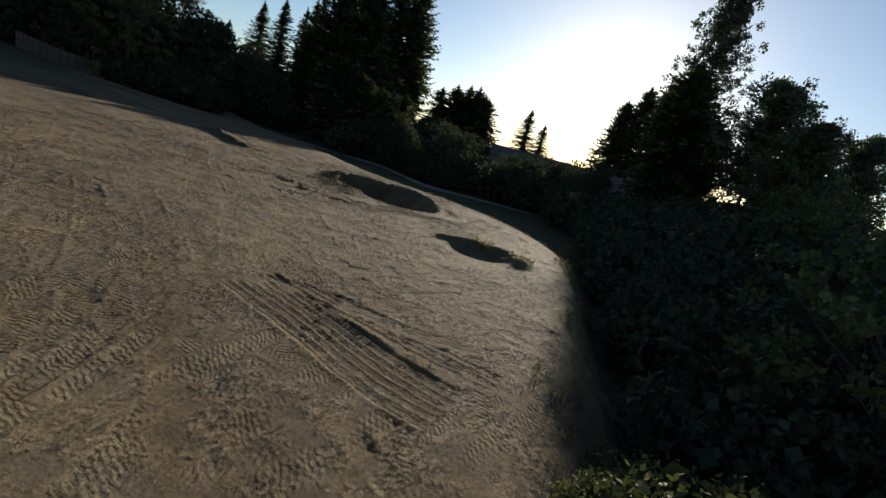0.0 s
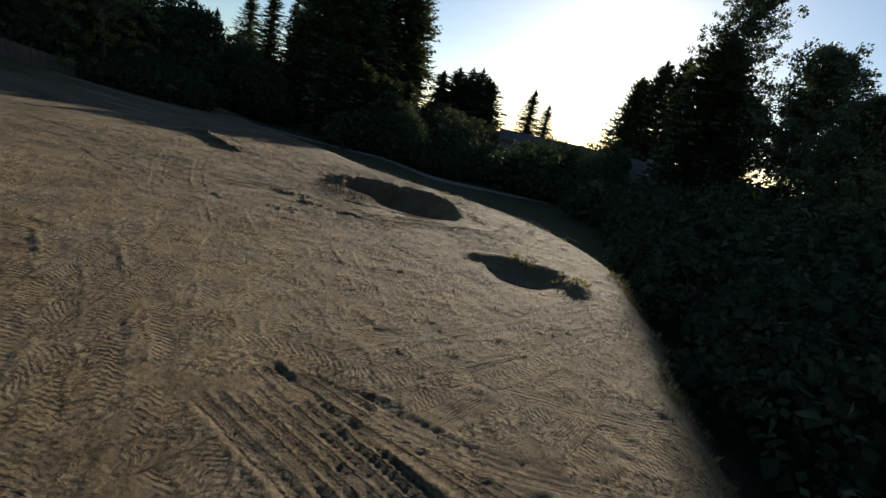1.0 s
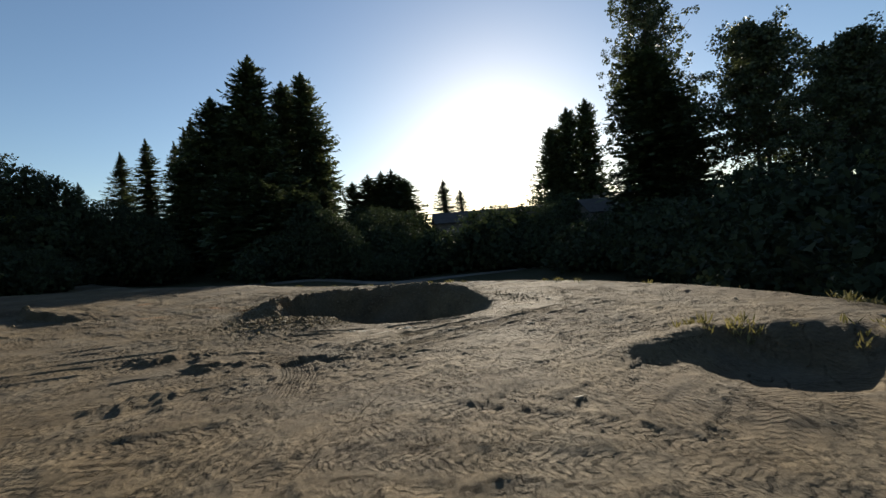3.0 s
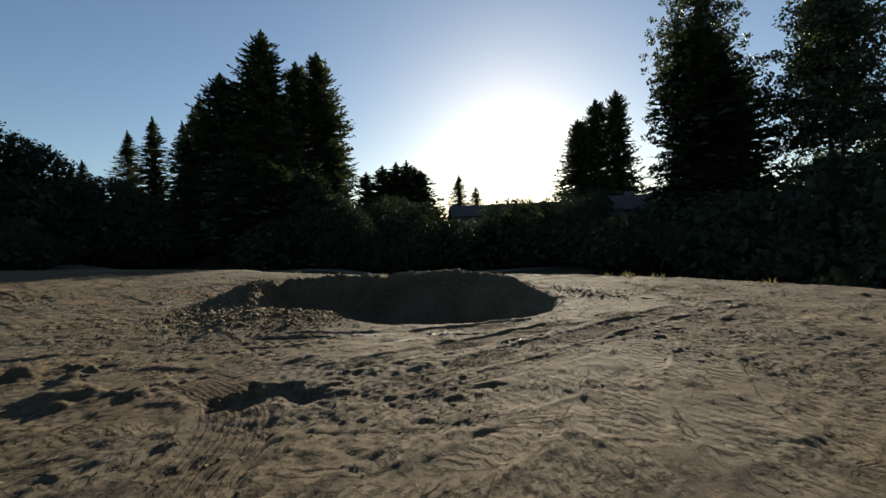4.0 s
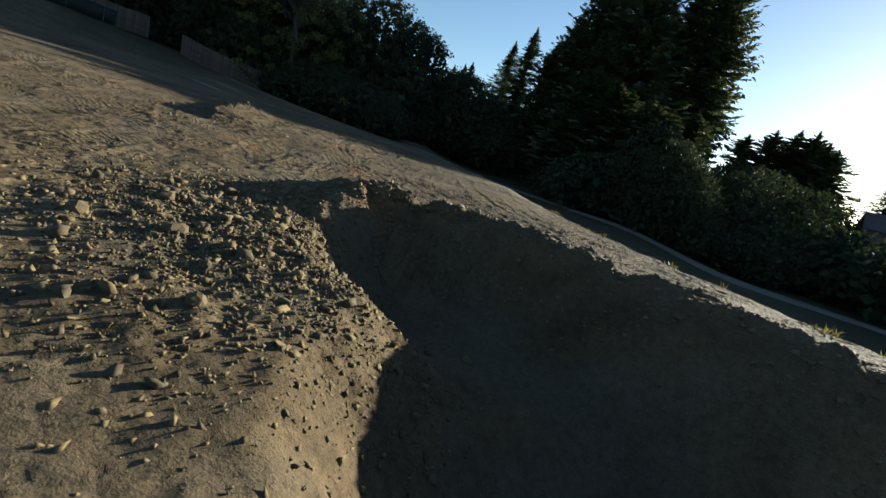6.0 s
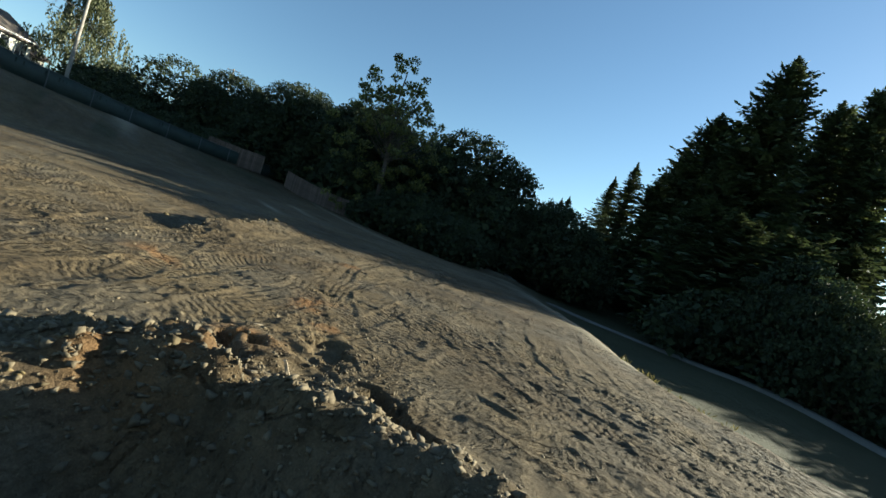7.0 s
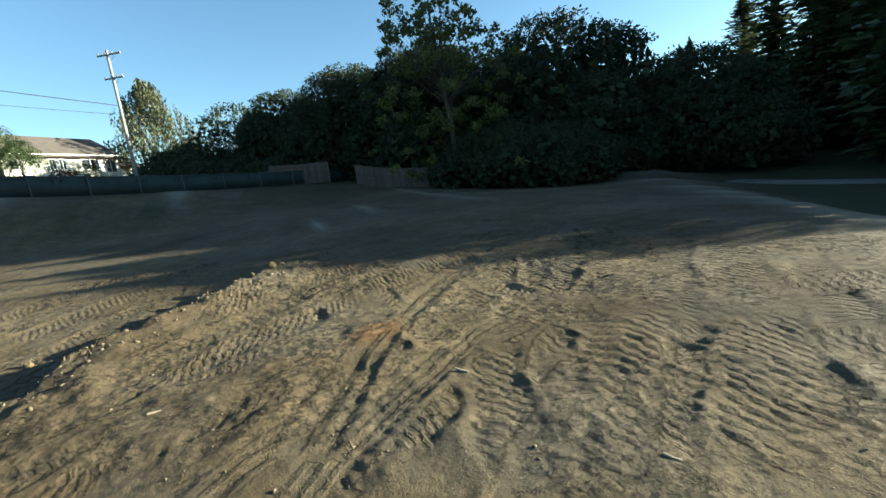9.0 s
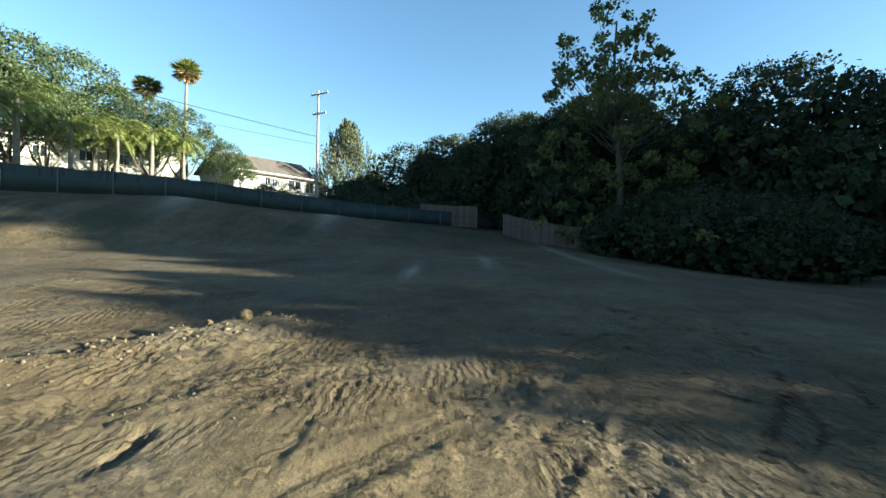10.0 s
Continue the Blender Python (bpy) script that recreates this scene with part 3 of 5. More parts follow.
def ground_height(x, y, marks=True, tread=None):
    x, y = np.array(x, float), np.array(y, float)
    shape = x.shape
    x, y = x.ravel(), y.ravel()
    h = land(x, y) + pits(x, y)
    near = step(70, 25, np.hypot(x + 6, y - 24))
    rough = step(0.40, 0.66, fractal(x, y, 4.5, 3, 41) + 0.5)
    h += near * (0.075 * fractal(x, y, 3.2, 3, 2) + (0.018 + 0.022 * rough) * fractal(x, y, 0.75, 3, 3) + (0.008 + 0.014 * rough) * fractal(x, y, 0.26, 2, 4))
    h += (1 - near) * 0.5 * fractal(x, y, 14, 3, 6)
    if marks:
        pressed = np.zeros(x.shape)
        for r in RUTS:
            rut(pressed, x, y, **r, tread=tread)
        h += np.where(pressed < 0, 0.060 * np.tanh(pressed / 0.060), 0.030 * np.tanh(pressed / 0.030))
        # churned ground between the marks: lumps of crust with cracks round them
        pad = (x > -25) & (x < 6) & (y > 2) & (y < 46)
        px, py = x[pad], y[pad]
        torn = step(-0.10, 0.20, fractal(px, py, 2.4, 3, 43) + 0.5 * fractal(px, py, 0.7, 2, 44))
        wx, wy = px + 0.10 * fractal(px, py, 0.35, 2, 46), py + 0.10 * fractal(px, py, 0.35, 2, 47)
        h[pad] += (0.2 + 0.8 * torn) * (0.016 * plates(wx, wy, 0.22, 45) + 0.013 * plates(wx, wy, 0.11, 49))
        wob = fractal(x, y, 0.34, 3, 49, 0.7)
        for (cx, cy), (rx, ry), deep in DENTS:
            r = np.hypot((x - cx + 0.16 * wob) / rx, (y - cy) / ry) + 1.5 * wob
            h -= deep * step(1.3, 0.8 if deep > 0 else 0.0, r)
        # earth thrown up north-west of the pit
        thrown = np.exp(-(((x + 10.6) / 1.5) ** 2) - ((y - 33.0) / 1.0) ** 2)
        h += thrown * (0.17 * fractal(x, y, 0.45, 3, 63, 0.6) + 0.07 * value_noise(x, y, 0.16, 64))
        # rubble on the pit's western slope
        stony = np.exp(-(((x + 8.6) / 2.2) ** 2) - ((y - 29.3) / 1.8) ** 2)
        h += stony * (0.05 * fractal(x, y, 0.42, 3, 61, 0.6) + 0.05 * fractal(x, y, 0.18, 2, 62))
    return h.reshape(shape)


def z_at(x, y):
    on_pad = -28 < x < 9 and 0 < y < 46
    return float(ground_height(np.array([x]), np.array([y]), on_pad)[0])


def axis(fine, mid, small, medium, reach=3000.0, grow=1.28):
    """Grid lines: close in the middle, then wider, then out to the horizon."""
    lo = np.arange(mid[0], fine[0], medium)
    hi = np.arange(fine[1], mid[1] + 1e-6, medium)
    out, s = [], medium
    while sum(out) < reach:
        s *= grow
        out.append(s)
    out = np.cumsum(out)
    return np.concatenate([mid[0] - out[::-1], lo, np.arange(fine[0], fine[1], small), hi, mid[1] + out])


def build_ground():
    gx = axis((-19.0, -0.5), (-25.0, 7.0), 0.036, 0.085)
    gy = axis((21.8, 41.2), (2.0, 45.0), 0.036, 0.085)
    X, Y = np.meshgrid(gx, gy)
    tread = np.zeros((X.size, 3))
    Z = ground_height(X, Y, True, tread)
    nx, ny = len(gx), len(gy)
    i, j = np.meshgrid(np.arange(nx - 1), np.arange(ny - 1))
    f = np.stack([j * nx + i, j * nx + i + 1, (j + 1) * nx + i + 1, (j + 1) * nx + i], -1).reshape(-1, 4)
    me = mesh_from("ground", np.stack([X, Y, Z], -1).reshape(-1, 3), f, SOIL, smooth=True)
    # soil kinds: rusty subsoil, pale patches and strips, and weeds beyond the rim
    x, y = X.ravel(), Y.ravel()
    rust = np.zeros(x.shape)
    for cx, cy, r in ((-13.7, 34.7, 0.55), (-15.2, 32.3, 0.5), (-14.6, 36.0, 0.35), (-11.8, 33.2, 0.4), (-12.6, 34.6, 0.3), (-16.4, 34.2, 0.4), (-10.2, 32.0, 0.5), (-18.5, 37.4, 0.35)):
        rust += np.exp(-((x - cx) ** 2 + (y - cy) ** 2) / r**2)
    rust *= step(-0.15, 0.25, fractal(x, y, 0.5, 3, 51))
    pale = np.zeros(x.shape)
    for cx, cy, rx, ry in ((-4.7, 26.66, 0.22, 0.09), (-6.1, 26.85, 0.32, 0.06), (-5.4, 26.2, 0.2, 0.06), (-32, 38, 2.2, 0.35), (-36, 41, 2.5, 0.4), (-40, 46, 7, 0.35)):
        pale += (0.4 if cx < -30 else 1.0) * np.exp(-(((x - cx) / rx) ** 2) - ((y - cy) / ry) ** 2)
    pale *= 0.55 + 0.9 * (fractal(x, y, 0.25, 2, 52) + 0.35)
    far, _, side = to_line(x, y, RIM)
    weeds = step(0.6, 3.5, np.where(side > 0, far, -far) + 1.6 * fractal(x, y, 2.0, 3, 53))
    fd, fs, fside = to_line(x, y, FENCE)
    pale += 0.35 * np.exp(-((far / 0.7) ** 2)) * (x < -12)
    weeds = np.maximum(weeds, step(1.0, 6.0, np.where(fside > 0, fd, 0) + 2 * fractal(x, y, 6, 2, 54)))
    pale += 0.5 * np.exp(-(((np.where(fside < 0, fd, 99) - 1.3) / 0.5) ** 2))
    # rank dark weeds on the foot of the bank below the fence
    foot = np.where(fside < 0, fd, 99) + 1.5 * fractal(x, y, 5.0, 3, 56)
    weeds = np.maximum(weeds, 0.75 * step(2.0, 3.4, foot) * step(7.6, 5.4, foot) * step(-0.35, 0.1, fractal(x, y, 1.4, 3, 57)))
    weeds = np.maximum(weeds, step(-3, -10, y + 3 * fractal(x, y, 6, 2, 55)))
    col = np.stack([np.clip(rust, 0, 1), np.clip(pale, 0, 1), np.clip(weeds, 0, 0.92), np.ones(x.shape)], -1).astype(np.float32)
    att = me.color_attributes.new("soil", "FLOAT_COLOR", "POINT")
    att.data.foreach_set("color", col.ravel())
    att = me.color_attributes.new("tread", "FLOAT_COLOR", "POINT")
    att.data.foreach_set("color", np.concatenate([tread, tread[:, :1]], -1).astype(np.float32).ravel())
    tagged(new("ground", me), "bare graded brown earth with ruts, tyre treads and pits", "ground", kind="structure")


build_ground()


# ---- trees ----
def tree_root(kind, label, category, group=""):
    ob = new(kind)
    ob.empty_display_size = 0.3
    return tagged(ob, label, category, group)


def conifer(label, tall, wide, seed, sprays=(430, 12), bare=0.06, airy=1.0, mat=None, power=0.8, kind="conifer", fine=1.0, tip=0.12):
    """A spire: tapered trunk, whorls of drooping boughs, each with side sprays of needles."""
    rng = np.random.default_rng(seed)
    top = tree_root(kind, label, "tree", "conifers round the lot")
    zs = np.linspace(0, tall, 9)
    lean = rng.normal(0, 0.012 * tall, 2)
    line = np.stack([lean[0] * (zs / tall) ** 2, lean[1] * (zs / tall) ** 2, zs], -1)
    v, f = tube(line, 0.02 * tall * (1 - zs / tall) ** 0.8 + 0.03, 8)
    piece("trunk", mesh_from("trunk", v, f, BARK, True), top)
    nb, k = sprays
    zf = bare + (1 - bare) * rng.random(nb) ** 0.92
    az = np.arange(nb) * 2.39996 + rng.normal(0, 0.4, nb)
    tier = 0.5 + 0.5 * np.sin(zf * tall * 2 * np.pi / (1.3 + 0.05 * tall) + 1.2 * np.sin(az + seed))
    lump = 0.58 + 0.52 * rng.random(nb) ** 1.4 + 0.12 * tier + 0.16 * np.sin(az * 1.0 + zf * 9 + seed)
    low = np.clip((zf - bare) / 0.12 + 0.45, 0, 1)
    point = np.minimum(1, (1 - zf) / tip) ** 0.75
    reach = ((wide * (1 - zf) ** power * low + 0.02 * tall * (1 - zf)) * point + 0.10) * lump
    tilt = np.radians(-22 + 55 * zf**1.5 + rng.normal(0, 15, nb))
    out = np.stack([np.cos(az) * np.cos(tilt), np.sin(az) * np.cos(tilt), np.sin(tilt)], -1)
    u = (0.12 + 0.88 * (np.arange(k) + rng.random((nb, k))) / k)
    base = np.stack([lean[0] * zf**2, lean[1] * zf**2, zf * tall], -1)
    c = base[:, None] + out[:, None] * (reach[:, None] * u)[..., None]
    c[..., 2] -= 0.20 * reach[:, None] * u**2 - 0.20 * reach[:, None] * u**5
    turn = np.where(np.arange(k) % 2, 1, -1) * np.radians(rng.uniform(25, 75, (nb, k)))
    a = az[:, None] + turn
    d = np.stack([np.cos(a), np.sin(a), np.tan(tilt)[:, None] * 0.8 - 0.12 + rng.normal(0, 0.34, (nb, k))], -1)
    size = (0.17 * reach[:, None] + 0.012 * tall * (0.35 + 0.65 * point[:, None])) * (1.15 - 0.45 * u) * rng.uniform(0.5, 1.5, (nb, k)) * 1.28 * fine
    s = np.stack([-np.sin(a), np.cos(a), rng.normal(0, 0.95, (nb, k))], -1)
    c, d, s, size = c.reshape(-1, 3), d.reshape(-1, 3), s.reshape(-1, 3), size.ravel()
    v, f = leaves(c, d, s, size, size * 0.42 * airy, 0.2)
    piece("crown", mesh_from("crown", v, f, mat or NEEDLES), top)
    return top


def limb_lines(rng, start, way, length, radius, depth, spread=0.55, out=None):
    """Boughs that fork: a list of (points, radii), and the ends."""
    out = out if out is not None else ([], [])
    n = 5
    p, w, pts = np.array(start, float), np.array(way, float), []
    for k in range(n):
        pts.append(p.copy())
        w = w + rng.normal(0, 0.10, 3)
        w[2] += 0.02
        w /= np.linalg.norm(w)
        p = p + w * length / (n - 1)
    out[0].append((np.array(pts), np.linspace(radius, radius * 0.55, n)))
    if depth == 0:
        out[1].append(pts[-1])
        return out
    for _ in range(rng.integers(2, 4)):
        v = w + rng.normal(0, spread, 3)
        v[2] += 0.15
        limb_lines(rng, pts[rng.integers(3, 5)], v / np.linalg.norm(v), length * rng.uniform(0.6, 0.85), radius * 0.55, depth - 1, spread, out)
    return out


def clumped(rng, centres, per, spread, size, squash=0.75):
    """Leaves gathered in clumps round the given centres."""
    c = np.repeat(np.asarray(centres), per, 0)
    off = rng.normal(0, 1, c.shape)
    off /= np.linalg.norm(off, axis=1, keepdims=True) + 1e-9
    off *= (spread * rng.random(len(c)) ** 0.45)[:, None] * [1, 1, squash]
    d, s = rng.normal(0, 1, c.shape), rng.normal(0, 1, c.shape)
    d[:, 2] -= 0.4
    L = size * rng.uniform(0.6, 1.4, len(c))
    return leaves(c + off, d, s, L, L * rng.uniform(0.5, 0.8, len(c)))


def dome_tree(kind, label, lobes, trunk_h, seed, clumps=420, per=22, spread=0.75, size=0.32, mat=None, trunk_r=0.4, group="broadleaf trees round the lot", heart=0):
    """A broad crown of overlapping lobes, each covered with leaf clumps, on forked limbs."""
    rng = np.random.default_rng(seed)
    top = tree_root(kind, label, "tree", group)
    lobes = np.array(lobes, float)
    tubes = [tube([(0, 0, -0.4), (0.1, 0, trunk_h * 0.5), (0, 0.1, trunk_h)], [trunk_r * 1.3, trunk_r, trunk_r * 0.8], 9)]
    for cx, cy, cz, rx, ry, rz in lobes:
        mid = np.array([cx * 0.5, cy * 0.5, trunk_h + (cz - trunk_h) * 0.35])
        tubes.append(tube([(0, 0, trunk_h * 0.8), mid, (cx, cy, cz + rz * 0.3)], [trunk_r * 0.6, trunk_r * 0.4, trunk_r * 0.12], 7))
    v, f = joined(tubes)
    piece("trunk", mesh_from("trunk", v, f, BARK, True), top)
    area = lobes[:, 3] * lobes[:, 4] + lobes[:, 4] * lobes[:, 5]
    pick = rng.choice(len(lobes), clumps, p=area / area.sum())
    way = rng.normal(0, 1, (clumps, 3))
    way[:, 2] = np.where(way[:, 2] < -0.3, -way[:, 2], way[:, 2])
    way /= np.linalg.norm(way, axis=1, keepdims=True)
    radius = (0.80 + 0.22 * rng.random(clumps) ** 0.6)[:, None]
    c = lobes[pick, :3] + way * lobes[pick, 3:] * radius
    v, f = clumped(rng, c, per, spread, size)
    if heart:
        v, f = joined([(v, f), *(heart_lobe(rng, lobe, heart) for lobe in lobes)])
    piece("crown", mesh_from("crown", v, f, mat or OAK), top)
    return top


def heart_lobe(rng, lobe, n):
    """The dense inner foliage of one lobe: larger leaf masses well inside its outer leaves."""
    way = rng.normal(0, 1, (n, 3))
    way /= np.linalg.norm(way, axis=1, keepdims=True)
    c = lobe[:3] + way * lobe[3:] * (0.3 + 0.62 * rng.random((n, 1)) ** 0.5)
    size = min(0.24 * lobe[3], 0.72) * rng.uniform(0.7, 1.4, n)
    return leaves(c, rng.normal(0, 1, (n, 3)), rng.normal(0, 1, (n, 3)), size, size * 0.75, 0.2)


def tufted_pine(kind, label, tall, wide, seed, mat, bare=0.38, power=0.8, boughs=120, clumps=5, per=34, spread=0.7, size=0.34, trunks=((0, 0),), lift=0.25, group="conifers round the lot"):
    """Bare trunks, rising boughs, and tufts of needles along the outer half of each bough."""
    rng = np.random.default_rng(seed)
    top = tree_root(kind, label, "tree", group)
    lines = []
    for k, (tx, ty) in enumerate(trunks):
        zs = np.linspace(-0.4, tall * (0.97 - 0.06 * k), 9)
        u = zs / tall
        lines.append(np.stack([tx * (0.25 + 0.75 * u) + 0.25 * np.sin(3 * u + k), ty * (0.25 + 0.75 * u) + 0.2 * np.sin(2.4 * u), zs], -1))
        v, f = tube(lines[-1], 0.013 * tall * (1 - 0.9 * np.clip(u, 0, 1)), 9)
        piece("trunk", mesh_from("trunk", v, f, BARK, True), top)
    centres = []
    for k in range(boughs):
        stem = lines[k % len(lines)]
        zf = bare + (0.98 - bare) * (k + rng.random()) / boughs
        a = k * 2.39996 + rng.normal(0, 0.5)
        reach = wide * min(1.0, (zf - bare) / 0.10 + 0.7) * (1 - zf) ** power * (0.45 + 0.75 * rng.random()) + 0.3
        foot = np.array([np.interp(zf * tall, stem[:, 2], stem[:, i]) for i in range(3)])
        way = np.array([math.cos(a), math.sin(a), 0.0])
        rise = lift + rng.normal(0, 0.16) + 0.5 * zf**3
        at = lambda u: foot + way * reach * u + np.array([0, 0, reach * (rise * u * u - 0.12 * u)])
        v, f = tube([at(0.0), at(0.5), at(0.95)], [0.016 * reach + 0.02, 0.010 * reach + 0.015, 0.012], 5)
        piece("bough", mesh_from("bough", v, f, BARK, True), top)
        for u in np.linspace(0.35, 1.0, clumps):
            centres.append(at(u) + rng.normal(0, 0.10 * reach + 0.08, 3) * [1, 1, 0.6])
    v, f = clumped(rng, np.array(centres), per, spread, size, 0.8)
    piece("crown", mesh_from("crown", v, f, mat), top)
    return top


def put(tree, x, y, turn=0.0, size=1.0, wide=1.0, base=None):
    z = z_at(x, y) if base is None else base
    tree.matrix_basis = Matrix.Translation((x, y, z - 0.15)) @ Matrix.Rotation(radians(turn), 4, "Z") @ Matrix.Diagonal((size * wide, size * wide, size, 1))
    return tree


def again(tree, x, y, turn, size=1.0, wide=1.0, base=None):
    z = z_at(x, y) if base is None else base
    m = Matrix.Translation((x, y, z - 0.15)) @ Matrix.Rotation(radians(turn), 4, "Z")
    ob = copy_thing(tree, m)
    ob.matrix_basis = m @ Matrix.Diagonal((size * wide, size * wide, size, 1))
    return ob


def top_at(tree, tall, x, y, top, turn, wide=1.0, first=False):
    """Sets a tree so that its tip reaches the height top."""
    size = (top - z_at(x, y)) / tall
    return (put if first else again)(tree, x, y, turn, size, wide / size)


redwood = conifer("tall dark green conifer with drooping layered boughs", 27, 4.8, 11, (1250, 18), power=0.45, fine=0.70, tip=0.09)
top_at(redwood, 27, -29.4, 92, 37.9, 20, 1.6, True)
young_redwood = conifer("younger dark green conifer at the foot of the tall ones", 22, 4.6, 15, (520, 13), 0.02, 1.15, power=0.55, fine=1.0)
top_at(young_redwood, 22, -26.5, 82.0, 15.0, 60, 1.2, True)
spruce = conifer("slender dark conifer with a pointed tip", 26, 3.5, 12, (760, 14), fine=0.72, tip=0.1)
top_at(spruce, 26, -53.8, 102.5, 27.4, 0, 1.9, True)
airy_conifer = tufted_pine("conifer", "tall open conifer with tufted boughs and sky between them", 34, 7.6, 13, PINE, 0.22, 0.42, 190, 6, 30, 0.62, 0.32)
top_at(airy_conifer, 34, 29, 69, 36.0, 0, 1.0, True)
column = conifer("dense columnar conifer with a blunt tip", 26, 4.4, 14, (1250, 18), 0.03, 1.2, power=0.33, fine=0.66, tip=0.11)
top_at(column, 26, 27.0, 65.0, 24.5, 220, 1.55, True)
for tree, tall, x, y, tip, turn, wide in (
    (spruce, 26, -64.3, 112.5, 27.6, 40, 1.8), (spruce, 26, -50.0, 107.0, 27.6, 80, 1.6), (spruce, 26, -46.5, 104.5, 29.5, 130, 1.7),
    (spruce, 26, -43.0, 99.0, 29.5, 200, 1.7), (spruce, 26, -38.0, 95.0, 30.0, 250, 1.7), (redwood, 27, -35.0, 95.0, 30.5, 75, 1.15),
    (redwood, 27, -23.2, 107.0, 40.0, 140, 1.55), (redwood, 27, -29.0, 108.0, 39.0, 300, 1.7), (redwood, 27, -34.5, 105.0, 38.0, 200, 1.6), (young_redwood, 22, -16.2, 76.5, 11.8, 190, 1.1),
    (young_redwood, 22, -18.2, 73.0, 10.9, 30, 1.15), (young_redwood, 22, -19.9, 74.5, 11.9, 110, 1.2), (young_redwood, 22, -22.3, 75.5, 12.6, 250, 1.25), (young_redwood, 22, -24.8, 76.5, 13.6, 190, 1.3),
    (young_redwood, 22, -29.0, 80.0, 16.0, 110, 1.3), (young_redwood, 22, -18.8, 79.0, 11.9, 80, 1.2), (young_redwood, 22, -22.0, 104.0, 30.0, 70, 1.34),
    (redwood, 27, -36.5, 92.0, 31.0, 10, 1.5), (young_redwood, 22, -42.0, 92.0, 21.0, 60, 1.34), (young_redwood, 22, -32.0, 86.0, 22.0, 160, 1.34),
    (young_redwood, 22, -19.0, 145.0, 22.0, 30, 1.9), (young_redwood, 22, -15.0, 146.0, 24.0, 70, 1.9), (young_redwood, 22, -11.5, 147.0, 25.0, 110, 1.9),
    (young_redwood, 22, -8.7, 147.2, 25.5, 150, 1.9), (young_redwood, 22, -6.0, 144.0, 23.0, 190, 1.9), (young_redwood, 22, -3.9, 140.0, 21.4, 230, 1.9),
    (spruce, 26, 14.7, 222.0, 31.6, 10, 3.0), (spruce, 26, 24.0, 230.0, 27.0, 50, 2.6),
    (column, 26, 28.5, 108.0, 25.5, 40, 1.15), (column, 26, 33.0, 109.0, 30.0, 95, 1.15), (column, 26, 37.4, 108.0, 31.5, 150, 1.1),
    (column, 26, 32.0, 68.5, 19.0, 20, 1.3),
    (spruce, 26, -66.8, 102.7, 19.8, 15, 1.4), (spruce, 26, -69.0, 103.5, 19.4, 55, 1.3), (spruce, 26, -72.0, 104.0, 19.0, 95, 1.3),
):
    top_at(tree, tall, x, y, tip, turn, wide)

pine = tufted_pine("pine", "pointed dark pine with two bare trunks and a ragged crown", 22.4, 9.2, 31, PINE, 0.44, 0.68, 150, 6, 34, 0.70, 0.30, ((-0.5, 0.3), (0.9, -0.2)), 0.22)
put(pine, 34.1, 57.3, 0, 1.14)
again(pine, 33.0, 46.5, 120, 0.86)
again(pine, 44.0, 55.0, 200, 0.95)

OAK_LOBES = [(0, 0, 8.4, 6, 6, 5.2), (4.2, 1.5, 7, 4, 4, 4.6), (-4.2, -1, 7.2, 4.2, 4, 4.7), (1, -4.4, 5.2, 4.5, 4, 4.6), (-1, 4.4, 5.4, 4.5, 4, 4.6),
             (5.2, -3, 3.6, 3.6, 3.6, 3.6), (-5.2, 3, 3.6, 3.6, 3.6, 3.6), (5, 4, 3.4, 3.4, 3.4, 3.4), (-5, -4, 3.4, 3.4, 3.4, 3.4)]
big_oak = dome_tree("oak_tree", "dense dark evergreen oak with a rounded crown", OAK_LOBES, 1.6, 41, 1500, 22, 0.62, 0.24, OAK, heart=900)
put(big_oak, -51, 65, 20, 1.12)
for x, y, turn, size, wide in ((-60, 61, 70, 0.95, 1.0), (-55.5, 52.5, 110, 0.96, 1.0), (-63.5, 46.0, 160, 0.92, 1.0), (-71, 39.5, 210, 0.80, 1.0),
                               (-62, 56, 310, 1.05, 1.0), (-42, 73, 30, 0.80, 1.0)):
    again(big_oak, x, y, turn, size, wide)
oak = dome_tree("oak_tree", "dark evergreen oak in the woods beyond the lot", OAK_LOBES, 1.6, 42, 480, 15, 0.85, 0.38, OAK, heart=170)
put(oak, -79, 33.5, 260, 0.74, 1.05)
for x, y, turn, size, wide in ((-48, 79, 80, 0.9, 1.1), (-41, 78, 130, 0.6, 1.1), (-72, 52, 20, 0.95, 1.0)):
    again(oak, x, y, turn, size, wide)

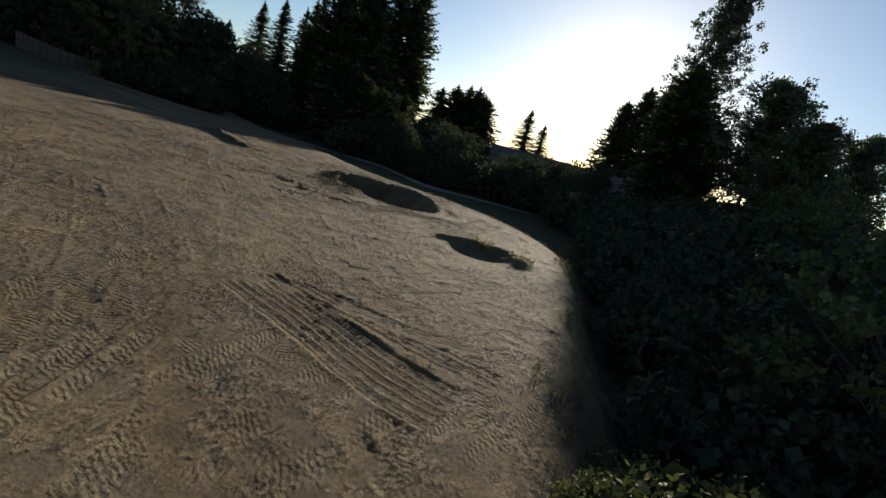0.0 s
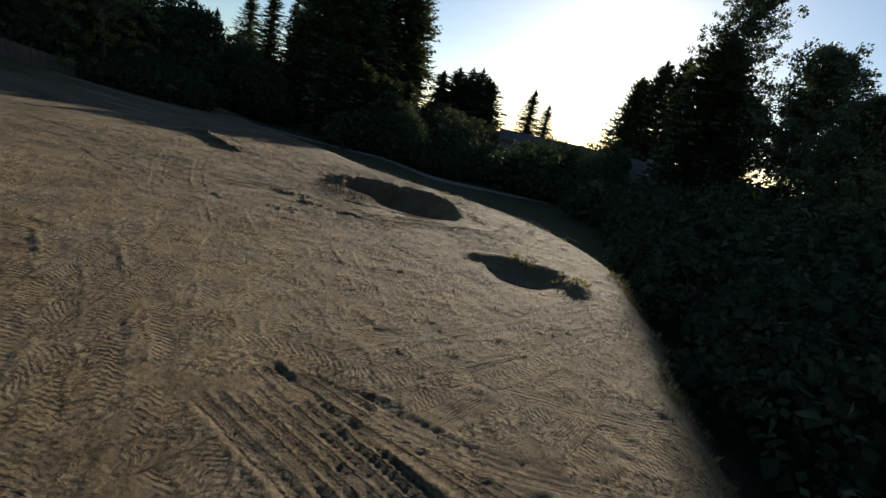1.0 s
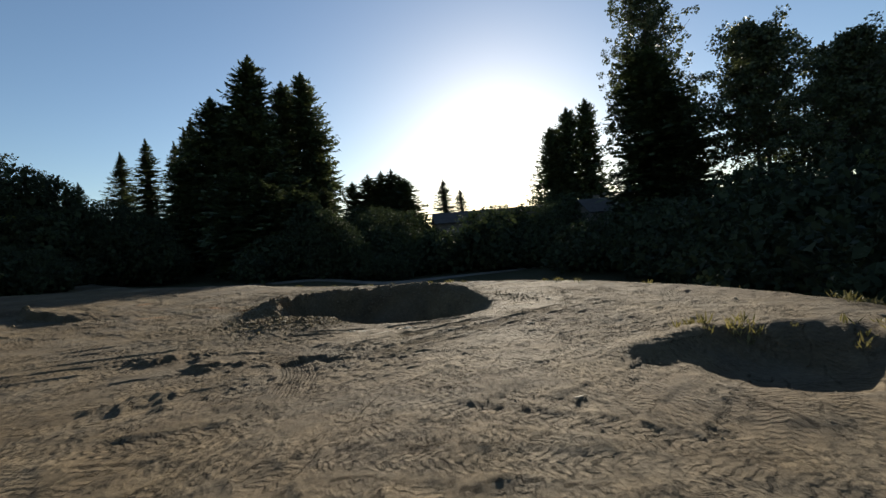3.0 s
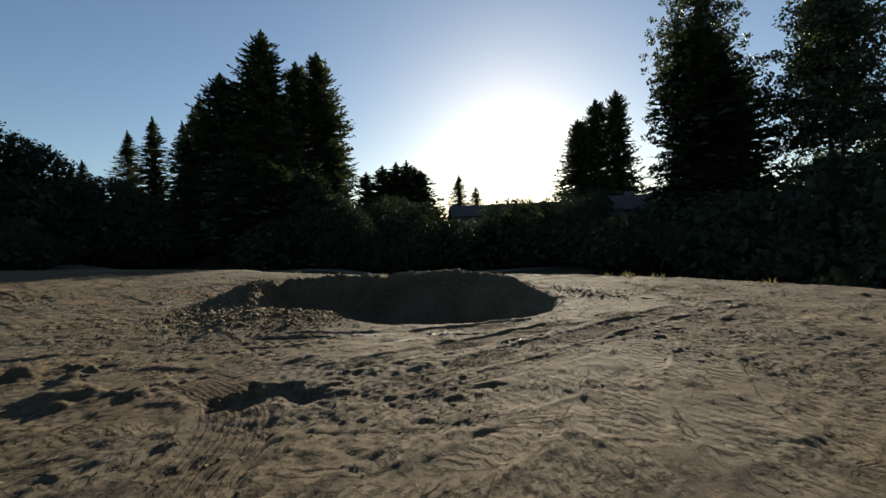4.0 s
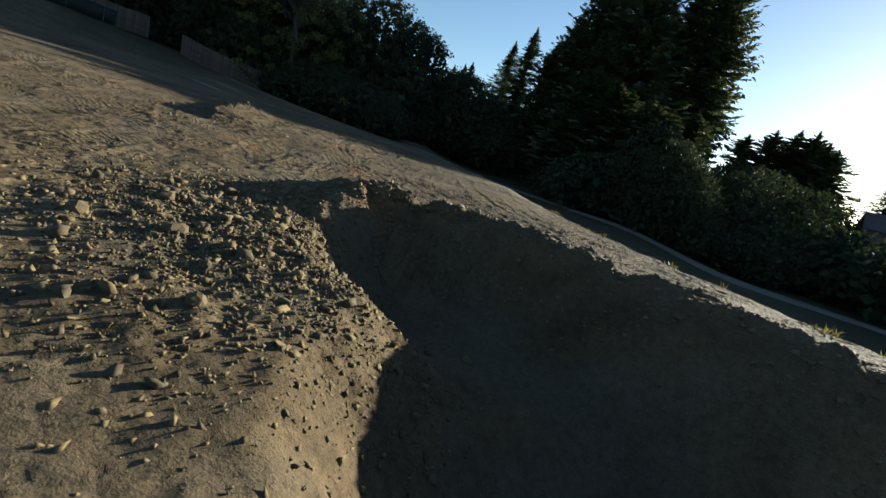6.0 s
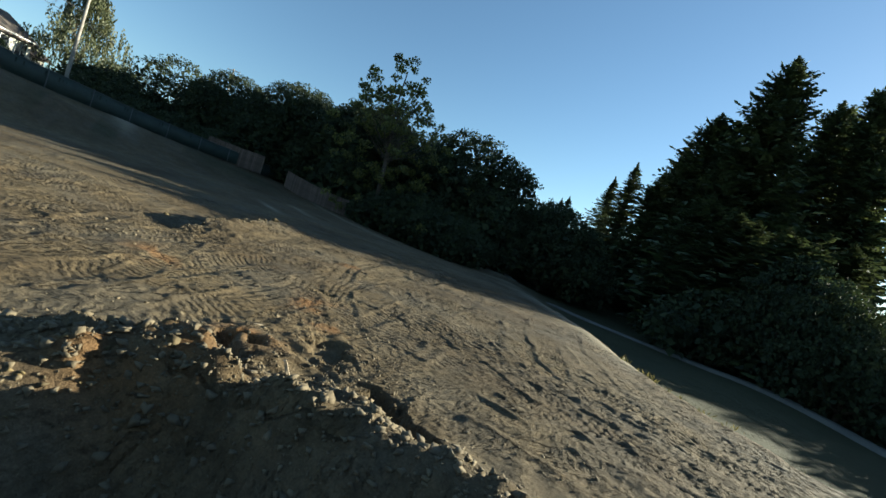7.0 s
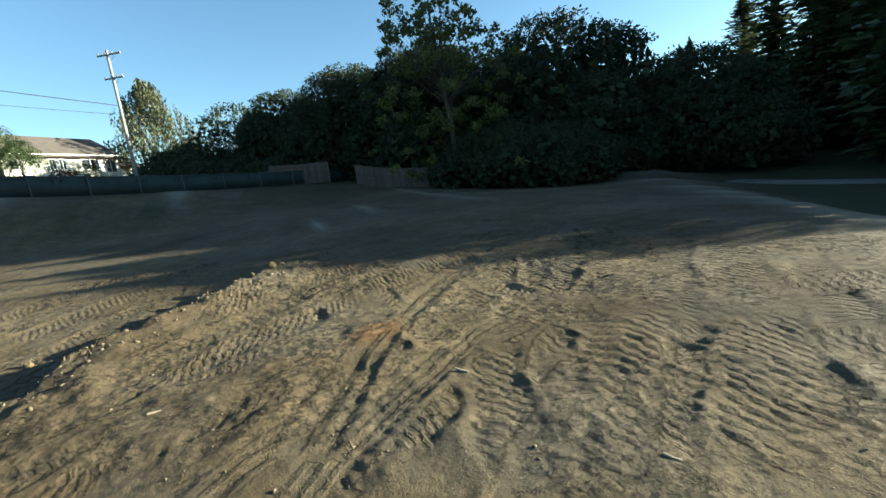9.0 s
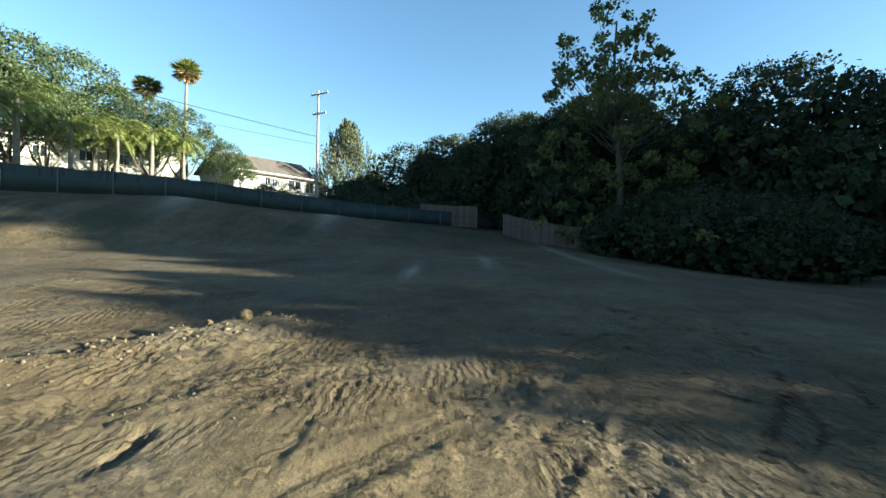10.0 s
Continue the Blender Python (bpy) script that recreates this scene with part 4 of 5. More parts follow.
def open_crown(kind, label, tall, rx, rz, seed, mat, clumps=120, per=46, spread=0.6, size=0.27, trunk_r=0.26, low=0):
    """Limbs that rise from one trunk to separate leaf clumps, with sky between them."""
    rng = np.random.default_rng(seed)
    top = tree_root(kind, label, "tree")
    mid = tall - rz
    way = rng.normal(0, 1, (clumps, 3))
    way /= np.linalg.norm(way, axis=1, keepdims=True)
    c = way * (rng.random(clumps) ** 0.42)[:, None] * [rx, rx, rz] + [0, 0, mid]
    c = np.concatenate([c, np.stack([rng.normal(0, rx * 0.45, low), rng.normal(0, rx * 0.45, low), rng.uniform(1.2, mid - 0.5 * rz, low)], -1)]) if low else c
    c[:, :2] *= (1.12 - 0.45 * np.clip((c[:, 2] - mid) / rz, -0.4, 1))[:, None]
    zs = np.linspace(-0.3, tall * 0.92, 9)
    sway = np.stack([0.3 * np.sin(zs * 0.35), 0.25 * np.sin(zs * 0.27 + 1), zs], -1)
    v, f = tube(sway, trunk_r * (1 - 0.85 * (zs + 0.3) / tall), 9)
    piece("trunk", mesh_from("trunk", v, f, BARK, True), top)
    for p in c[:clumps:2]:
        if p[2] < mid - 0.15 * rz:
            continue
        z0 = max(1.5, min(0.6 * p[2] + 1.0, p[2] - rng.uniform(1.0, 2.6) - 0.3 * np.hypot(p[0], p[1])))
        root_p = np.array([0.3 * math.sin(z0 * 0.35), 0.25 * math.sin(z0 * 0.27 + 1), z0])
        bend = root_p * 0.45 + p * 0.55 + np.array([0, 0, -0.25])
        v, f = tube([root_p, bend, p], [0.04, 0.025, 0.01], 5)
        piece("limb", mesh_from("limb", v, f, BARK, True), top)
    v, f = clumped(rng, c, per, spread, size)
    piece("crown", mesh_from("crown", v, f, mat), top)
    return top


sycamore = open_crown("sycamore", "open-crowned broadleaf tree with yellowing green leaves", 17.3, 5.3, 6.8, 54, SYCAMORE, 215, 40, 0.56, 0.30, low=50)
put(sycamore, -45.9, 50.4, 0, 1.0)


# ---- shrubs and the woods behind ----
def bush(label, seed, mat, size=0.3, clumps=210, per=14, k=1.0, heart=150):
    lobes = [(0, 0, 1.5, 1.9, 1.9, 1.7), (1.3, 0.6, 1.1, 1.3, 1.3, 1.2), (-1.2, -0.7, 1.2, 1.4, 1.3, 1.3), (0.4, -1.3, 0.9, 1.2, 1.1, 1.0), (-0.5, 1.3, 1.0, 1.3, 1.2, 1.1)]
    return dome_tree("bush", label, np.array(lobes) * k, 0.5, seed, clumps, per, 0.42 * k**0.7, size, mat, 0.08, "shrubs round the lot", heart)


thicket = put(bush("dense dark evergreen thicket below the trees", 61, OAK, 0.33, 155, 12, 1.9), 15.0, 21.0, 0, 1.0)
lit_bush = put(bush("leafy green shrub catching the low sun", 62, SHRUB, 0.15, 200, 16), 5.6, 1.9, 0, 0.95)
_rng = np.random.default_rng(3)
# thicket north of the pad, under the conifers
for x in np.arange(-58, 26, 3.6):
    _y = 77 - 0.2 * abs(x) + (18 - 0.55 * (x + 24) if x < -24 else 0) + _rng.normal(0, 2.0)
    again(thicket, x + _rng.normal(0, 1.2), _y, _rng.uniform(0, 360), _rng.uniform(0.55, 1.05), 1.15)
for x in np.arange(-14, 44, 4.4):
    again(thicket, x + _rng.normal(0, 1.5), 84 + _rng.normal(0, 3.5), _rng.uniform(0, 360), _rng.uniform(0.9, 1.5), 1.05)
# undergrowth at the feet of the western oaks
fine_thicket = put(bush("dense dark evergreen undergrowth below the oaks", 63, OAK, 0.17, 330, 18, 1.9, heart=420), -40.0, 57.6, 0, 0.7)
for _x, _y, _s in [(-44.6, 52.2, 0.75), (-43.2, 54.0, 0.8), (-47.0, 51.6, 0.7), (-41.0, 56.4, 0.75), (-48, 53.5, 0.9), (-44.5, 55.5, 0.95), (-42, 59, 0.8), (-46, 60, 1.0), (-44, 66, 0.9), (-53, 49.5, 0.8), (-58.5, 45.5, 0.8), (-65, 40, 0.7), (-51, 58, 1.0), (-57, 57, 1.0)]:
    again(fine_thicket, _x, _y, _rng.uniform(0, 360), _s, 1.1)
# thicket down the eastern bank
for _x, _y, _s in [(10.5, 8, 0.7), (13, 12, 0.9), (11.5, 17, 0.7), (12.5, 25.5, 0.8), (17, 28, 1.15), (13.5, 34, 0.8), (19, 36, 1.2), (16, 41, 0.95), (22, 44, 1.35),
                   (18, 49, 1.1), (26, 50, 1.5), (22, 57, 1.2), (31, 52, 1.6), (37, 47, 1.6), (27, 40, 1.5), (24, 30, 1.5), (22, 20, 1.4), (19, 12, 1.3), (16, 4, 1.1), (24, 8, 1.5),
                   (32, 36, 1.7), (38, 56, 1.7), (10.2, 2.5, 0.55), (9.2, -1.5, 0.5), (29, 61, 1.5), (36, 64, 1.7), (33, 24, 1.7), (45, 44, 1.9), (15, 60, 0.95), (20, 64, 1.1)]:
    again(thicket, _x, _y, _rng.uniform(0, 360), _s, 1.1)
for _x, _y, _s in [(4.4, 0.9, 0.62), (5.0, 3.0, 0.5), (6.9, 3.7, 1.0), (7.4, 1.0, 1.0), (7.0, 5.2, 0.55)]:
    again(lit_bush, _x, _y, _rng.uniform(0, 360), _s)
near_tree = open_crown("ash_tree", "leafy green broadleaf tree beyond the bank", 13.0, 4.6, 5.0, 71, SHRUB, 110, 40, 0.6, 0.3)
put(near_tree, 27.5, 34.5, 0, 1.0)
again(near_tree, 24.5, 26.5, 130, 0.8)
again(near_tree, 13.6, 8.4, 60, 0.82)
# lower broadleaf trees in the gap beyond the pad
for _x, _y, _tip, _k in ((-9.0, 92, 9.5, 30), (-4.0, 96, 8.8, 90), (-12.5, 100, 10.5, 150), (31, 78, 8.0, 200), (-14.8, 70.3, 7.7, 40), (-16.5, 71, 8.9, 160), (-13.0, 71, 6.2, 280), (19.5, 90, 9.0, 20), (12.5, 91, 8.2, 110), (26, 92, 9.4, 60), (46, 70, 11.0, 250), (18, 78, 7.0, 300)):
    again(oak, _x, _y, _k, (_tip - z_at(_x, _y)) / 13.6, 0.75 if _y < 75 else 1.0)


def lane():
    """A low gravel lane on its bed, on the lower ground north of the pad."""
    pts = np.array(bowed([(-62, 71.5), (-50, 67.6), (-40, 66.4), (-30, 66.6), (-20, 66.9), (-8, 68.6), (10, 71), (26, 73)], 6))
    way = np.gradient(pts, axis=0)
    way /= np.linalg.norm(way, axis=1, keepdims=True)
    side = np.stack([-way[:, 1], way[:, 0]], -1)
    z = np.array([land(*p) for p in pts])
    rows = [np.column_stack([pts + side * w, z + h]) for w, h in ((-1.8, -0.6), (-1.1, 0.10), (-0.4, 0.14), (0.4, 0.13), (1.1, 0.10), (1.8, -0.6))]
    v = np.stack(rows, 1).reshape(-1, 3)
    i, j = np.meshgrid(np.arange(len(pts) - 1), np.arange(5), indexing="ij")
    f = np.stack([i * 6 + j, (i + 1) * 6 + j, (i + 1) * 6 + j + 1, i * 6 + j + 1], -1).reshape(-1, 4)
    tagged(new("lane", mesh_from("lane", v, f[:, ::-1], PATHWAY, True)), "pale gravel lane on the lower ground below the trees", "lane", kind="structure")


lane()


def far_woods():
    """One band of distant woodland all round, of clumped leaves."""
    rng = np.random.default_rng(9)
    n = 2300
    a = rng.uniform(0, 2 * np.pi, n)
    r = rng.uniform(170, 260, n) + 40 * (np.cos(a) < -0.2)
    x, y = r * np.cos(a) - 5, r * np.sin(a) + 20
    h = 9 + 4 * value_noise(a * 60, r * 0.05, 2.0, 4) * 2
    north = np.abs((np.degrees(a) - 84 + 180) % 360 - 180) < 24
    h = np.where(north, 6.0, h)
    z = land(x, y) + h * rng.random(n) ** 0.6
    v, f = clumped(rng, np.stack([x, y, z], -1), 14, 3.2, 2.2)
    me = mesh_from("far_woods", v, f, OAK)
    tagged(new("far_woods", me), "distant dark wooded skyline round the lot", "woodland", kind="stuff")


far_woods()


# ---- houses ----
def gable_roof(sx, sy, rise, over=0.5, thick=0.18):
    """Two roof slopes with thickness, ridge along x."""
    bm = bmesh.new()
    x, y = sx / 2 + over, sy / 2 + over
    drop = rise * over / (sy / 2)
    prof = [(-y, -drop), (0, rise), (y, -drop), (y, -drop - thick), (0, rise - thick), (-y, -drop - thick)]
    a = [bm.verts.new((-x, p, q)) for p, q in prof]
    b = [bm.verts.new((x, p, q)) for p, q in prof]
    for i in range(6):
        j = (i + 1) % 6
        bm.faces.new((a[i], a[j], b[j], b[i]))
    bm.faces.new(a[::-1])
    bm.faces.new(b)
    bmesh.ops.recalc_face_normals(bm, faces=bm.faces)
    return bm


def window(parent, at, sx, sz, face=1):
    """Frame, glazing and sill, proud of a wall that faces +y or -y."""
    frame_bm = bmesh.new()
    for bx, bz, w, h in ((0, sz / 2, sx + 0.12, 0.08), (0, -sz / 2, sx + 0.12, 0.08), (-sx / 2, 0, 0.08, sz), (sx / 2, 0, 0.08, sz), (0, 0, 0.06, sz)):
        box(w, 0.09, h, (bx, 0, bz), 0, frame_bm)
    ob = part("window", frame_bm, TRIM, parent, "", Matrix.Translation(at))
    part("pane", box(sx - 0.08, 0.03, sz - 0.08), GLASS, ob, "dark window pane", Matrix.Translation((0, -0.02 * face, 0)))
    part("sill", box(sx + 0.24, 0.16, 0.06, (0, 0.04 * face, -sz / 2 - 0.07), 0.01), TRIM, ob)
    return ob


def house(label, at, turn, sx, sy, tall, rise, wall=None, windows=(), chimneys=(), category="house", tiles=None):
    top = root("house", label, category, at, turn)
    bm = box(sx, sy, tall + 1.5, (0, 0, tall / 2 - 0.75), 0.02)
    part("wall", bm, wall or STUCCO, top)
    for x in (-sx / 2 + 0.1, sx / 2 - 0.1):
        bm = bmesh.new()
        a, b = ([bm.verts.new((x + off, -sy / 2, tall - 0.05)), bm.verts.new((x + off, sy / 2, tall - 0.05)), bm.verts.new((x + off, 0, tall + rise - 0.15))] for off in (-0.1, 0.1))
        bm.faces.new(a[::-1])
        bm.faces.new(b)
        for i in range(3):
            j = (i + 1) % 3
            bm.faces.new((a[i], a[j], b[j], b[i]))
        bmesh.ops.recalc_face_normals(bm, faces=bm.faces)
        part("gable", bm, wall or STUCCO, top)
    roof = part("roof", gable_roof(sx, sy, rise, 0.7), tiles or ROOF, top, "dark shingle roof" if tiles else "brown shingle roof", Matrix.Translation((0, 0, tall + 0.12)))
    part("gutter", box(sx + 1.2, 0.14, 0.14, (0, sy / 2 + 0.72, tall - 0.16), 0.03), TRIM, top)
    for x, y, h in chimneys:
        part("chimney", box(0.9, 0.7, h, (x, y, h / 2 + rise * 0.4), 0.03), DARK_WALL, roof, "brick chimney stack")
    for x, z, w, h in windows:
        window(top, (x, sy / 2 + 0.045, z), w, h, 1)
    return top


main_house = house("cream two-storey house with a low brown roof", (-86.5, 8.8, z_at(-80, 14) - 0.4), -35.6, 14.0, 10.0, 5.4, 2.9,
                   windows=[(5.9, 4.1, 0.9, 1.2), (1.8, 4.1, 0.8, 1.3), (0.6, 4.1, 0.8, 1.3), (-2.9, 4.1, 2.3, 1.3), (-5.7, 3.9, 1.5, 1.8), (4.6, 1.5, 1.8, 1.3), (-1.0, 1.5, 2.0, 1.3)],
                   chimneys=[(2.0, 0.0, 1.6)])
part("wing", box(4.6, 7.0, 5.6, (-9.3, -0.8, 1.6), 0.02), STUCCO, main_house)
part("roof", gable_roof(4.6, 7.0, 2.2, 0.6), ROOF, main_house, "brown shingle roof", Matrix.Translation((-9.3, -0.8, 4.5)))
window(main_house, (-9.6, 2.745, 3.4), 1.3, 1.2, 1)
part("parapet", box(11.0, 0.2, 0.95, (0.5, 6.8, 1.2), 0.02), TRIM, main_house)
part("balcony", box(11.0, 1.7, 0.18, (0.5, 5.95, 0.68), 0.02), TRIM, main_house)
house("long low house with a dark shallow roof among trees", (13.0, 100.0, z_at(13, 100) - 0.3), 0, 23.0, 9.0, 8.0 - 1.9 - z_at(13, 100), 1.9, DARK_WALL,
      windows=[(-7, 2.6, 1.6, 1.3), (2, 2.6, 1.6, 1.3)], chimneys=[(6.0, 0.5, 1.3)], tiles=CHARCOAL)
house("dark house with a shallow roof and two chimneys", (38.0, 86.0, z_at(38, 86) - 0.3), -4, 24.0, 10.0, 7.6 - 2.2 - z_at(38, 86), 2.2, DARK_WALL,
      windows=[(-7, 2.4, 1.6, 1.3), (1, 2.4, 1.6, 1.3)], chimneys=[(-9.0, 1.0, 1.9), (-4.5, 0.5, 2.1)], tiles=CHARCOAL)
house("cream building half hidden behind palms", (-77.0, -12.0, z_at(-72, -6) + 0.2), -52, 24.0, 9.0, 6.6, 2.0,
      windows=[(-8, 4.8, 1.4, 1.4), (-4.5, 4.8, 1.4, 1.4), (-0.5, 4.8, 1.4, 1.4), (4, 4.8, 1.4, 1.4), (8, 4.8, 1.4, 1.4), (-6, 1.8, 2.4, 1.6), (2, 1.8, 2.4, 1.6)])
house("low cream house with a wide dark garage", (-63.0, -22.0, z_at(-62, -18) + 0.3), -55, 15.0, 9.0, 4.2, 2.0,
      windows=[(-4, 2.6, 1.6, 1.3), (4, 2.0, 3.4, 2.4)])


def antenna(at):
    top = root("roof_antenna", "thin metal television aerial on a roof mast", "antenna", at)
    v, f = tube([(0, 0, 0), (0, 0, 3.4)], [0.035, 0.03], 6)
    piece("mast", mesh_from("mast", v, f, STEEL), top)
    v, f = tube([(-0.9, 0, 3.5), (0.9, 0, 3.1)], [0.03, 0.03], 6)
    piece("boom", mesh_from("boom", v, f, STEEL), top)
    for k in range(6):
        x = -0.8 + 0.32 * k
        v, f = tube([(x, -0.8 + 0.06 * k, 3.48 - 0.072 * k), (x, 0.8 - 0.06 * k, 3.48 - 0.072 * k)], [0.02, 0.02], 5)
        piece("rod", mesh_from("rod", v, f, STEEL), top)


antenna((31.5, 85.0, 6.9))


# ---- street side: fence, poles, wires, palms ----
def screen_fence():
    """Chain-link fence with green windscreen: posts, a rail and cloth panels between them."""
    top = root("fence", "chain-link fence hung with dark green windscreen", "fence")
    run = np.cumsum([0.0] + [math.dist(p, q) for p, q in zip(FENCE, FENCE[1:])])
    ts = np.arange(2.0, run[-1], 3.0)
    xs, ys = np.interp(ts, run, [p[0] for p in FENCE]), np.interp(ts, run, [p[1] for p in FENCE])
    zs = [z_at(x, y) for x, y in zip(xs, ys)]
    ks = np.interp(ts, [0, run[3], run[3] + 9, run[-1]], [0.62, 0.66, 0.88, 0.9])
    v, f = tube([(0, 0, -0.3), (0, 0, 2.05), (0, 0, 2.12)], [0.035, 0.035, 0.01], 7)
    post = mesh_from("post", v, f, POST)
    for x, y, z, tall in zip(xs, ys, zs, ks):
        piece("post", post, top, "", Matrix.Translation((x, y, z)) @ Matrix.Diagonal((1, 1, tall, 1)))
    for k in range(len(ts) - 1):
        a, b = Vector((xs[k], ys[k], zs[k])), Vector((xs[k + 1], ys[k + 1], zs[k + 1]))
        n = 15
        vs, fs = [], []
        side = (b - a).cross(Vector((0, 0, 1))).normalized()
        for i in range(n):
            u = i / (n - 1)
            sag = 0.05 * math.sin(u * math.pi * 3 + k) * (0.4 + random.random())
            for z, deep in ((0.06, 0.8), (1.0, 1.4), (1.98, 0.2)):
                vs.append(a.lerp(b, u) + side * (0.05 + sag * deep) + Vector((0, 0, (z - 0.03 * math.sin(u * math.pi)) * (ks[k] * (1 - u) + ks[k + 1] * u))))
        vs += [p - side * 0.012 for p in vs]
        m = 3 * n
        for i in range(n - 1):
            for j in (0, 1):
                q = [i * 3 + j, (i + 1) * 3 + j, (i + 1) * 3 + j + 1, i * 3 + j + 1]
                fs += [q, [c + m for c in q[::-1]]]
            fs += [[i * 3 + 2, (i + 1) * 3 + 2, (i + 1) * 3 + 2 + m, i * 3 + 2 + m], [(i + 1) * 3, i * 3, i * 3 + m, (i + 1) * 3 + m]]
        piece("screen", mesh_from("screen", [tuple(p) for p in vs], fs, SCREEN), top)
        v, f = tube([tuple(a + Vector((0, 0, 2.0 * ks[k]))), tuple(b + Vector((0, 0, 2.0 * ks[k + 1])))], [0.022, 0.022], 6)
        piece("rail", mesh_from("rail", v, f, POST), top)


screen_fence()


def board_fence(a, b, tall, label):
    """Upright boards on two rails, each board its own piece."""
    top = root("board_fence", label, "fence")
    n = int(math.dist(a, b) / 0.155)
    turn = math.degrees(math.atan2(b[1] - a[1], b[0] - a[0]))
    board = bpy.data.meshes.new("board")
    bm = box(0.145, 0.022, tall, (0, 0, tall / 2), 0.004)
    bm.to_mesh(board)
    bm.free()
    board.materials.append(BOARD)
    rng = np.random.default_rng(5)
    for k in range(n):
        u = (k + 0.5) / n
        x, y = a[0] + (b[0] - a[0]) * u, a[1] + (b[1] - a[1]) * u
        piece("board", board, top, "", pose(x, y, z_at(x, y) - 0.1 + rng.normal(0, 0.012), 0, rng.normal(0, 0.5), turn))
    for z in (0.35, tall - 0.35):
        za, zb = z_at(*a) + z, z_at(*b) + z
        v, f = tube([(*a, za), (*b, zb)], [0.045, 0.045], 4)
        piece("rail", mesh_from("rail", v, f, BOARD), top)


board_fence((-52.9, 43.8), (-46.4, 50.0), 1.75, "weathered reddish-brown board fence in deep shade")
board_fence((-57.3, 36.6), (-55.2, 41.8), 1.9, "grey weathered board fence beside the screened fence")


def pole_with_arms(at, tall, turn, label):
    top = root("utility_pole", label, "utility pole", at, turn, "utility poles along the street")
    v, f = tube([(0, 0, -0.5), (0, 0, tall * 0.5), (0, 0, tall)], [0.19, 0.155, 0.12], 12)
    piece("pole", mesh_from("pole", v, f, POLE_WOOD, True), top)
    for z, w in ((tall - 0.35, 2.6), (tall - 2.6, 2.1)):
        arm = part("crossarm", box(w, 0.11, 0.13, (0, 0.16, z), 0.012), POLE_WOOD, top)
        for k in range(4):
            x = (k / 3 - 0.5) * (w - 0.25)
            v, f = tube([(x, 0.16, z + 0.06), (x, 0.16, z + 0.12), (x, 0.16, z + 0.2), (x, 0.16, z + 0.27)], [0.02, 0.06, 0.07, 0.03], 8)
            piece("insulator", mesh_from("insulator", v, f, PORCELAIN, True), arm)
        for s in (-1, 1):
            v, f = tube([(0, 0.1, z - 0.7), (s * w * 0.3, 0.16, z - 0.05)], [0.02, 0.02], 5)
            piece("brace", mesh_from("brace", v, f, STEEL), top)
    return top


POLE_A = (-66.9, 23.9, z_at(-66.9, 23.9))
POLE_A_TALL = 19.3 - POLE_A[2]
pole_with_arms(POLE_A, POLE_A_TALL, 62, "tall weathered wooden utility pole with two crossarms")
POLE_B = (-110.0, 42.5, z_at(-110, 42.5))
pole_with_arms(POLE_B, 24.3 - POLE_B[2], 62, "distant wooden utility pole behind the oaks")
POLE_C = (-48.2, -10.8, z_at(-48.2, -10.8))
pole_with_arms(POLE_C, 20.5 - POLE_C[2], 62, "weathered wooden utility pole down the street")


def wire(a, b, sag, radius=0.022):
    us = np.linspace(0, 1, 24)
    pts = np.array(a)[None] * (1 - us)[:, None] + np.array(b)[None] * us[:, None]
    pts[:, 2] -= sag * 4 * us * (1 - us)
    v, f = tube(pts, np.full(24, radius), 5)
    ob = new("power_line", mesh_from("power_line", v, f, CABLE))
    tagged(ob, "thin black overhead wire strung between utility poles", "cable", "overhead wires")


for za, zc, sag, r in ((14.0, 19.6, 0.4, 0.035), (13.1, 17.4, 0.5, 0.02)):
    wire((POLE_A[0] + 0.15, POLE_A[1] - 0.15, za), (POLE_C[0], POLE_C[1] + 0.2, zc), sag, r)
for dz, sag in ((-6.2, 1.2), (-8.0, 1.5)):
    wire((POLE_A[0] - 0.15, POLE_A[1] + 0.15, 19.3 + dz), (POLE_B[0], POLE_B[1], 24.3 + dz), sag, 0.018)


def fan_palm(label, tall, seed):
    """A tall bare stem under a round head of fan leaves, the lower ones dry."""
    rng = np.random.default_rng(seed)
    top = tree_root("fan_palm", label, "palm tree", "tall fan palms")
    zs = np.linspace(-0.3, tall, 8)
    v, f = tube(np.stack([0.15 * np.sin(zs * 0.2), 0.1 * np.cos(zs * 0.17), zs], -1), np.linspace(0.26, 0.15, 8), 9)
    piece("trunk", mesh_from("trunk", v, f, PALE_BARK, True), top)
    for name, n, lo, hi, mat in (("crown", 62, -0.15, 1.45, PALM), ("skirt", 46, -1.5, -0.1, DRY_PALM)):
        c, d, s, L = [], [], [], []
        for _ in range(n):
            az, el = rng.uniform(0, 6.283), rng.uniform(lo, hi)
            w = np.array([math.cos(az) * math.cos(el), math.sin(az) * math.cos(el), math.sin(el)])
            hub = np.array([0, 0, tall]) + w * rng.uniform(0.35, 1.05)
            a = np.cross(w, [0, 0, 1.0]) + 1e-3
            a /= np.linalg.norm(a)
            for t in np.linspace(-1.1, 1.1, 11):
                r = w * math.cos(t) + a * math.sin(t)
                r[2] -= 0.25 * abs(t)
                c.append(hub + r * 0.5)
                d.append(r)
                s.append(np.cross(r, w) + rng.normal(0, 0.3, 3))
                L.append(1.1)
        v, f = leaves(np.array(c), np.array(d), np.array(s), np.array(L), 0.16)
        piece(name, mesh_from(name, v, f, mat), top)
    return top


